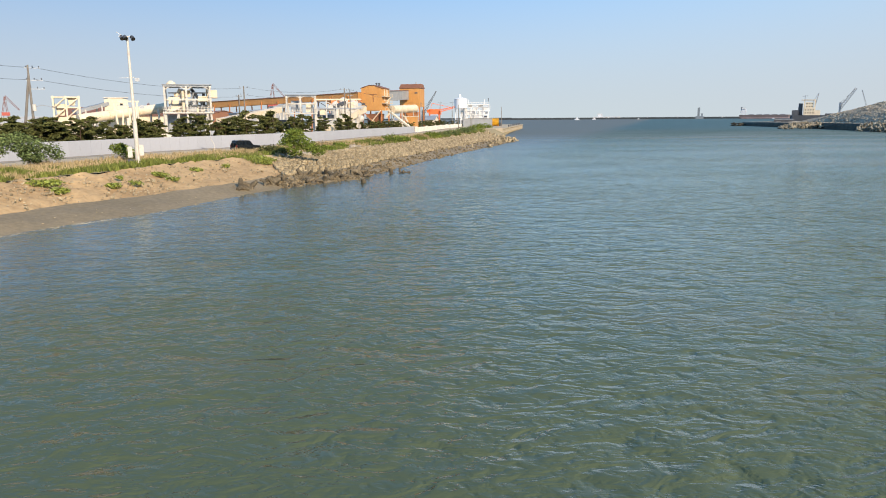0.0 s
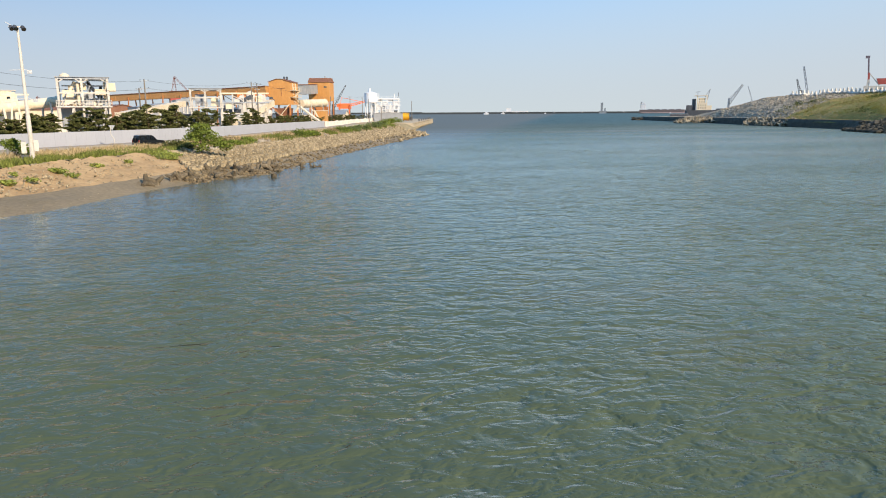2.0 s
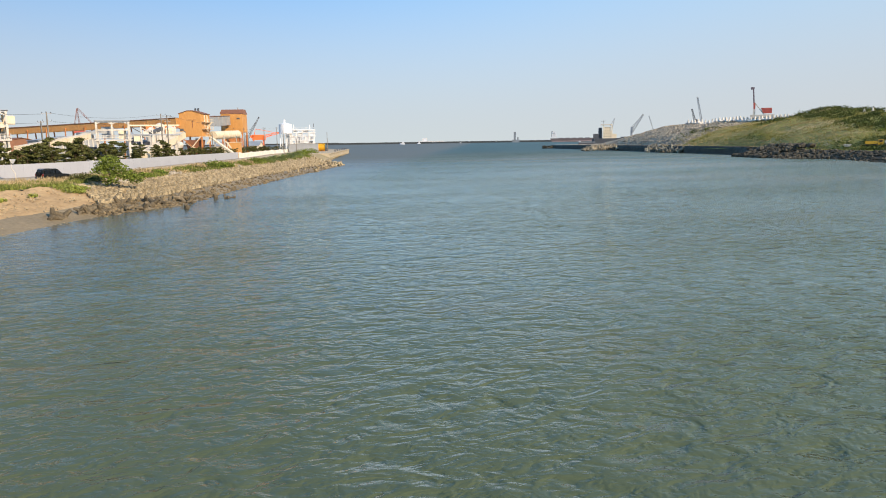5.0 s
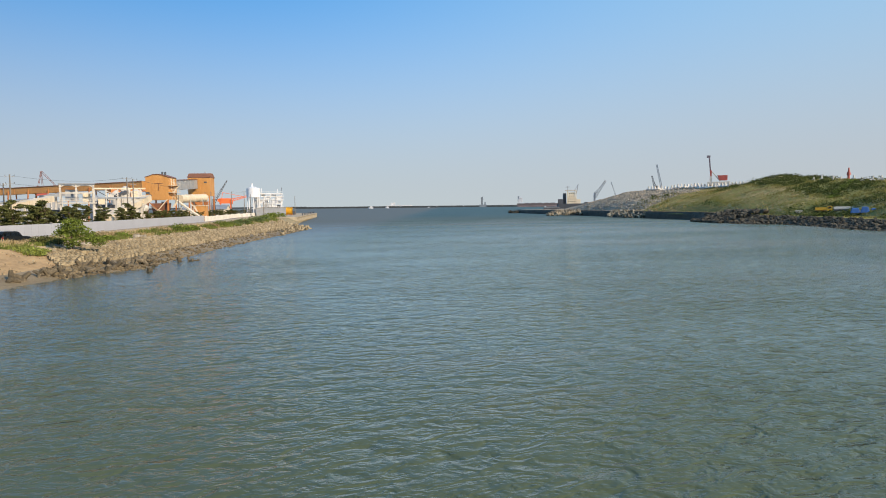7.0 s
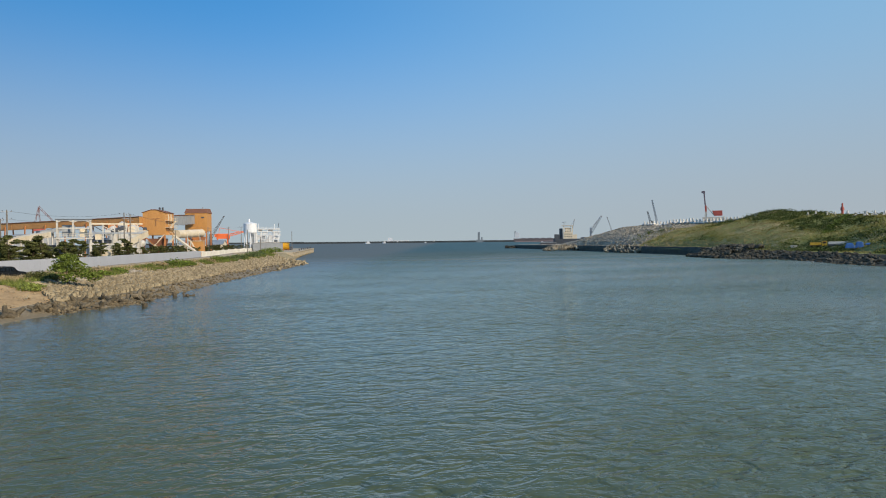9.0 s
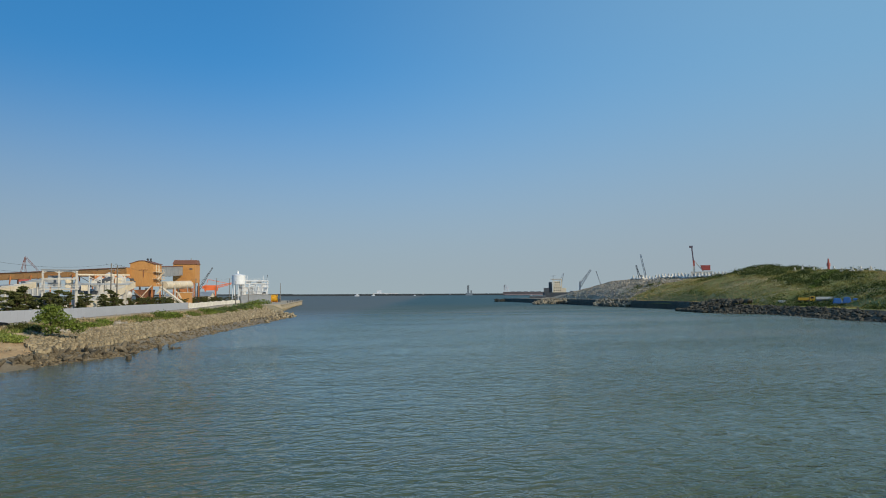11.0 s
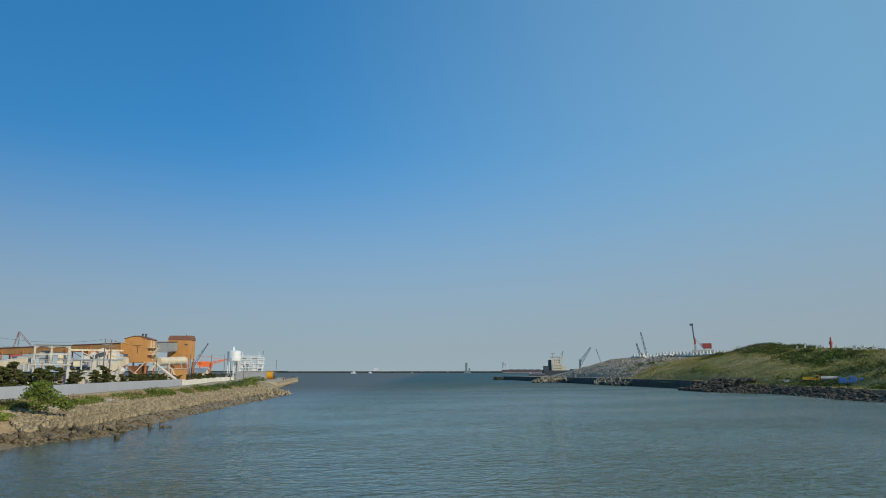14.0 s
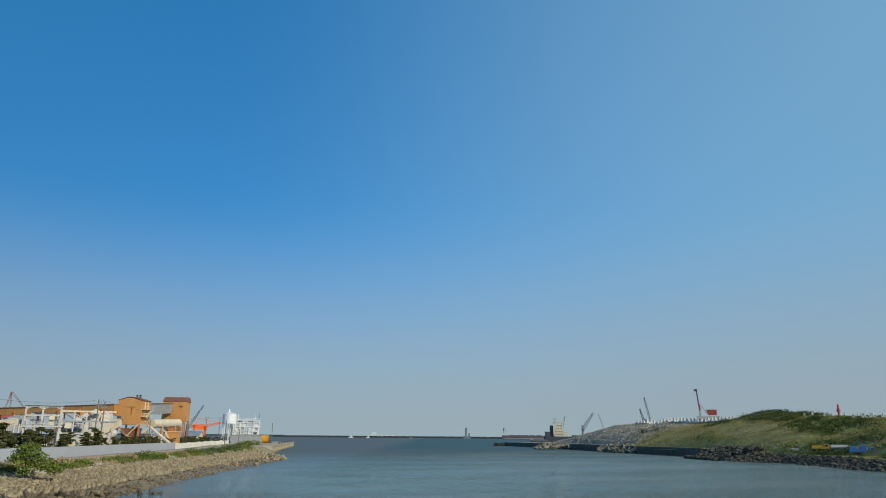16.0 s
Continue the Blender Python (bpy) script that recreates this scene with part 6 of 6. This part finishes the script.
mc = thing("harbour_crane", site(-37.75, 440, 3.0), "red and white mobile harbour crane with upright boom", "harbour crane")
for nm, material, a, b, w in (("tower", M_WHITE, (0, 0, 0), (0, 0, 20.5), 1.2), ("mast", M_REDSTEEL, (0.2, 0, 18), (0, 0, 24.0), 1.0), ("boom", M_CRANEBOOM, (0.1, 0, 20), (-0.9, 0, 32.0), 0.75), ("back_stay", M_WHITE, (0.4, 0, 23.5), (5.2, 0, 17.5), 0.5)):
    bm = bmesh.new()
    add_beam(bm, a, b, w)
    part(nm, bm, material, mc)
bm = bmesh.new()
add_box(bm, (-1.3, 0, 32.1), (2.0, 1.0, 1.3))
part("boom_head", bm, M_CRANEBOOM, mc)
bm = bmesh.new()
v = add_box(bm, (6.4, 0, 19.4), (5.6, 3.5, 3.0))
for q in v:
    if q.co.z < 19 and q.co.x < 6:
        q.co.x += 1.2
bmesh.ops.bevel(bm, geom=bm.edges[:], offset=0.3, segments=1)
part("machine_house", bm, M_REDSTEEL, mc, "red machine house")
bm = bmesh.new()
add_box(bm, (4.4, 0, 16.4), (12.5, 4, 1.6))
part("platform", bm, M_WHITE, mc)
for x in (-1.4, 2.2, 6.0, 9.8):
    bm = bmesh.new()
    add_box(bm, (x, 0, 8), (0.9, 3, 16.2))
    part("leg", bm, M_WHITE, mc)

lt = thing("beacon_tower", site(-47.0, 400, 3.0), "slim red beacon tower behind the mound", "beacon")
for z0, z1, w, material in ((0, 11.5, 2.2, M_GREYSTEEL), (11.5, 18.0, 1.7, M_REDSTEEL), (18.0, 19.5, 2.4, M_REDSTEEL), (19.5, 21.6, 1.1, M_REDSTEEL)):
    bm = bmesh.new()
    add_rod(bm, (0, 0, z0), (0, 0, z1), w * 0.4, w * 0.32, 12)
    part("tower" if z1 < 19 else "gallery" if z1 < 20 else "lantern", bm, material, lt)

# parked machines at the mound's foot
ye = thing("loader_truck", on_mound(45.6, -0.86), "yellow construction truck parked at the mound foot", "truck")
for nm, c, s, material in (("bed", (-0.9, 0, 1.5), (3.6, 2.2, 1.0), M_YELLOW), ("cab", (1.9, 0, 1.6), (1.5, 2.2, 1.8), M_YELLOW), ("chassis", (0, 0, 0.8), (5.6, 1.8, 0.3), M_DARKSTEEL), ("cab_window", (1.9, -1.12, 2.0), (1.0, 0.06, 0.6), M_CARGLASS)):
    bm = bmesh.new()
    add_box(bm, c, s)
    bmesh.ops.bevel(bm, geom=bm.edges[:], offset=min(s) * 0.12, segments=1)
    part(nm, bm, material, ye)
for x in (-1.8, -0.6, 1.9):
    for y in (-0.95, 0.95):
        bm = bmesh.new()
        add_rod(bm, (x, y - 0.15, 0.5), (x, y + 0.15, 0.5), 0.5, 0.5, 14)
        part("wheel", bm, M_TYRE, ye)
pipe = thing("pipe_stack", on_mound(46.85, -0.80), "white and dark pipes stacked on sleepers", "pipes")
for k, (z, material) in enumerate(((0.55, M_DARKSTEEL), (0.55, M_GREYSTEEL), (1.05, M_WHITE), (1.45, M_WHITE))):
    bm = bmesh.new()
    add_rod(bm, (-2.9, (-0.5, 0.5, 0, 0.3)[k], z), (2.9, (-0.5, 0.5, 0, 0.3)[k], z + 0.05), 0.3, 0.3, 10)
    part("pipe", bm, material, pipe)
for x in (-2, 0, 2):
    bm = bmesh.new()
    add_box(bm, (x, 0, 0.12), (0.3, 2.0, 0.3))
    part("sleeper", bm, M_BARK, pipe)
bt = thing("covered_stack", on_mound(48.1, -0.84), "goods stacked under bright blue tarpaulins", "tarpaulin stack")
for x, w, h in ((-2.3, 2.8, 1.7), (0.5, 2.6, 2.1), (2.9, 2.0, 1.6)):
    bm = bmesh.new()
    bmesh.ops.create_grid(bm, x_segments=10, y_segments=8, size=0.5)
    for v in bm.verts:
        e = max(abs(v.co.x), abs(v.co.y)) * 2
        v.co = Vector((x + v.co.x * w, v.co.y * 2.4, h * (1 - max(0, e - 0.72) * 3.4) + 0.16 * noise.noise(Vector((v.co.x * 4 + x, v.co.y * 4, 0)))))
    bmesh.ops.solidify(bm, geom=bm.faces[:], thickness=0.05)
    part("tarpaulin", bm, M_BLUE, bt)
bm = bmesh.new()
add_box(bm, (0, 0, 0.4), (7.0, 1.6, 0.9))
part("pallet_load", bm, M_GREYSTEEL, bt)
cb = thing("concrete_block", on_mound(44.0, -0.86), "pale rectangular concrete block at the mound foot", "concrete block")
bm = bmesh.new()
add_box(bm, (0, 0, 0.35), (2.6, 1.2, 0.9))
bmesh.ops.bevel(bm, geom=bm.edges[:], offset=0.06, segments=1)
part("slab", bm, M_TETRA, cb)

# ---------- out at sea ----------
def hull_mesh(bm, length, beam, z0, z1, bow=0.12, right=True):
    s = 1 if right else -1
    out = [(-length / 2, -beam / 2), (length / 2 * (1 - bow), -beam / 2), (length / 2, 0), (length / 2 * (1 - bow), beam / 2), (-length / 2, beam / 2)]
    lo = [bm.verts.new((x * s * 0.97, y * 0.9, z0)) for x, y in out]
    hi = [bm.verts.new((x * s, y, z1)) for x, y in out]
    bm.faces.new(lo), bm.faces.new(hi)
    for k in range(5):
        bm.faces.new((lo[k], lo[(k + 1) % 5], hi[(k + 1) % 5], hi[k]))


dr = thing("dredger", site(-27.4, 700, 0), "moored dredger with cream wheelhouse and dark hull", "ship")
bm = bmesh.new()
hull_mesh(bm, 37, 11, -1, 8.4, 0.1, False)
part("hull", bm, M_DARKSTEEL, dr)
for nm, c, s, material in (("wheelhouse", (-3.6, 0, 11.6), (9.0, 8, 6.6), M_CREAM), ("upper_house", (-3.9, 0.4, 17.0), (6.0, 6.4, 4.6), M_CREAM), ("bridge", (-5.2, -0.2, 21.4), (10.5, 7.4, 0.9), M_WHITE), ("deckhouse", (2.6, 0, 10.4), (4.4, 8, 4.2), M_CREAM), ("fore_house", (-14.6, 0, 10.6), (5.4, 7, 4.4), M_DARKSTEEL), ("deck_load", (13, 0, 9.0), (9, 8, 1.4), M_DARKSTEEL)):
    bm = bmesh.new()
    add_box(bm, c, s)
    bmesh.ops.bevel(bm, geom=bm.edges[:], offset=0.25, segments=1)
    hp = part(nm, bm, material, dr)
    if nm in ("wheelhouse", "upper_house"):
        for zz in (c[2] - 1.3, c[2] + 1.3):
            for k in range(4 if nm == "wheelhouse" else 3):
                bm = bmesh.new()
                add_box(bm, (c[0] - 3.1 + 2.0 * k + (1.1 if nm == "upper_house" else 0), c[1] - s[1] / 2 - 0.05, zz), (0.9, 0.12, 0.8))
                part("window", bm, M_CARGLASS, hp)
for x in (-7.9, 0.3):
    bm = bmesh.new()
    add_box(bm, (x, -3.0, 15.0), (0.9, 0.9, 13.4))
    part("gantry_post", bm, M_CREAM, dr)
bm = bmesh.new()
add_rod(bm, (-10.8, 0, 8.0), (-10.8, 0, 18.6), 1.9, 1.6, 14)
part("funnel", bm, M_DARKSTEEL, dr, "dark funnel")
for a, b, w in (((-0.6, 0, 12), (2.6, 0, 27.5), 0.7), ((-1.5, 0, 20), (2.6, 0, 27.5), 0.4), ((-7.8, 0, 21), (-7.8, 0, 25.5), 0.5), ((-10, 0, 24.6), (-5.6, 0, 25.0), 0.45)):
    bm = bmesh.new()
    add_beam(bm, a, b, w)
    part("derrick", bm, M_GREYSTEEL, dr)
po = thing("pontoon", site(-25.5, 640, 0), "low dark floating pontoon", "pontoon")
bm = bmesh.new()
hull_mesh(bm, 15, 6, -0.5, 5.0, 0.04)
part("hull", bm, M_DARKSTEEL, po)
bm = bmesh.new()
add_box(bm, (0, 0, 5.2), (14, 5.5, 0.4))
part("deck", bm, M_GREYSTEEL, po)

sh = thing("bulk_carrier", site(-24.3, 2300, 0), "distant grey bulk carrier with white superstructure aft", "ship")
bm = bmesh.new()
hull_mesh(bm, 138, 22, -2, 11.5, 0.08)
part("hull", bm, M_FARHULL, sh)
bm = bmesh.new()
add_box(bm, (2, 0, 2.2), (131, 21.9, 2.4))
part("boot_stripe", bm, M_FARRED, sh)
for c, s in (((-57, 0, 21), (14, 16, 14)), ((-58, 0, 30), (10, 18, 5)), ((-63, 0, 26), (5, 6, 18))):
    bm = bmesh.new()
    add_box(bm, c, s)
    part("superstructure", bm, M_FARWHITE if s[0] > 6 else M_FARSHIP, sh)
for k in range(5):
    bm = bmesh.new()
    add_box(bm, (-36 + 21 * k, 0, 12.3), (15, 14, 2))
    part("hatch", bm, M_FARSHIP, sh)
tw = thing("sea_tower", site(-19.8, 2400, 0), "distant grey work platform with a square tower", "platform")
for c, s in (((0, 0, 4.5), (24, 12, 9)), ((-3.5, 0, 20), (7, 7, 30)), ((-1, 0, 30), (3, 4, 12)), ((7, 0, 13), (5, 5, 9))):
    bm = bmesh.new()
    add_box(bm, c, s)
    part("block", bm, M_FARSHIP, tw)
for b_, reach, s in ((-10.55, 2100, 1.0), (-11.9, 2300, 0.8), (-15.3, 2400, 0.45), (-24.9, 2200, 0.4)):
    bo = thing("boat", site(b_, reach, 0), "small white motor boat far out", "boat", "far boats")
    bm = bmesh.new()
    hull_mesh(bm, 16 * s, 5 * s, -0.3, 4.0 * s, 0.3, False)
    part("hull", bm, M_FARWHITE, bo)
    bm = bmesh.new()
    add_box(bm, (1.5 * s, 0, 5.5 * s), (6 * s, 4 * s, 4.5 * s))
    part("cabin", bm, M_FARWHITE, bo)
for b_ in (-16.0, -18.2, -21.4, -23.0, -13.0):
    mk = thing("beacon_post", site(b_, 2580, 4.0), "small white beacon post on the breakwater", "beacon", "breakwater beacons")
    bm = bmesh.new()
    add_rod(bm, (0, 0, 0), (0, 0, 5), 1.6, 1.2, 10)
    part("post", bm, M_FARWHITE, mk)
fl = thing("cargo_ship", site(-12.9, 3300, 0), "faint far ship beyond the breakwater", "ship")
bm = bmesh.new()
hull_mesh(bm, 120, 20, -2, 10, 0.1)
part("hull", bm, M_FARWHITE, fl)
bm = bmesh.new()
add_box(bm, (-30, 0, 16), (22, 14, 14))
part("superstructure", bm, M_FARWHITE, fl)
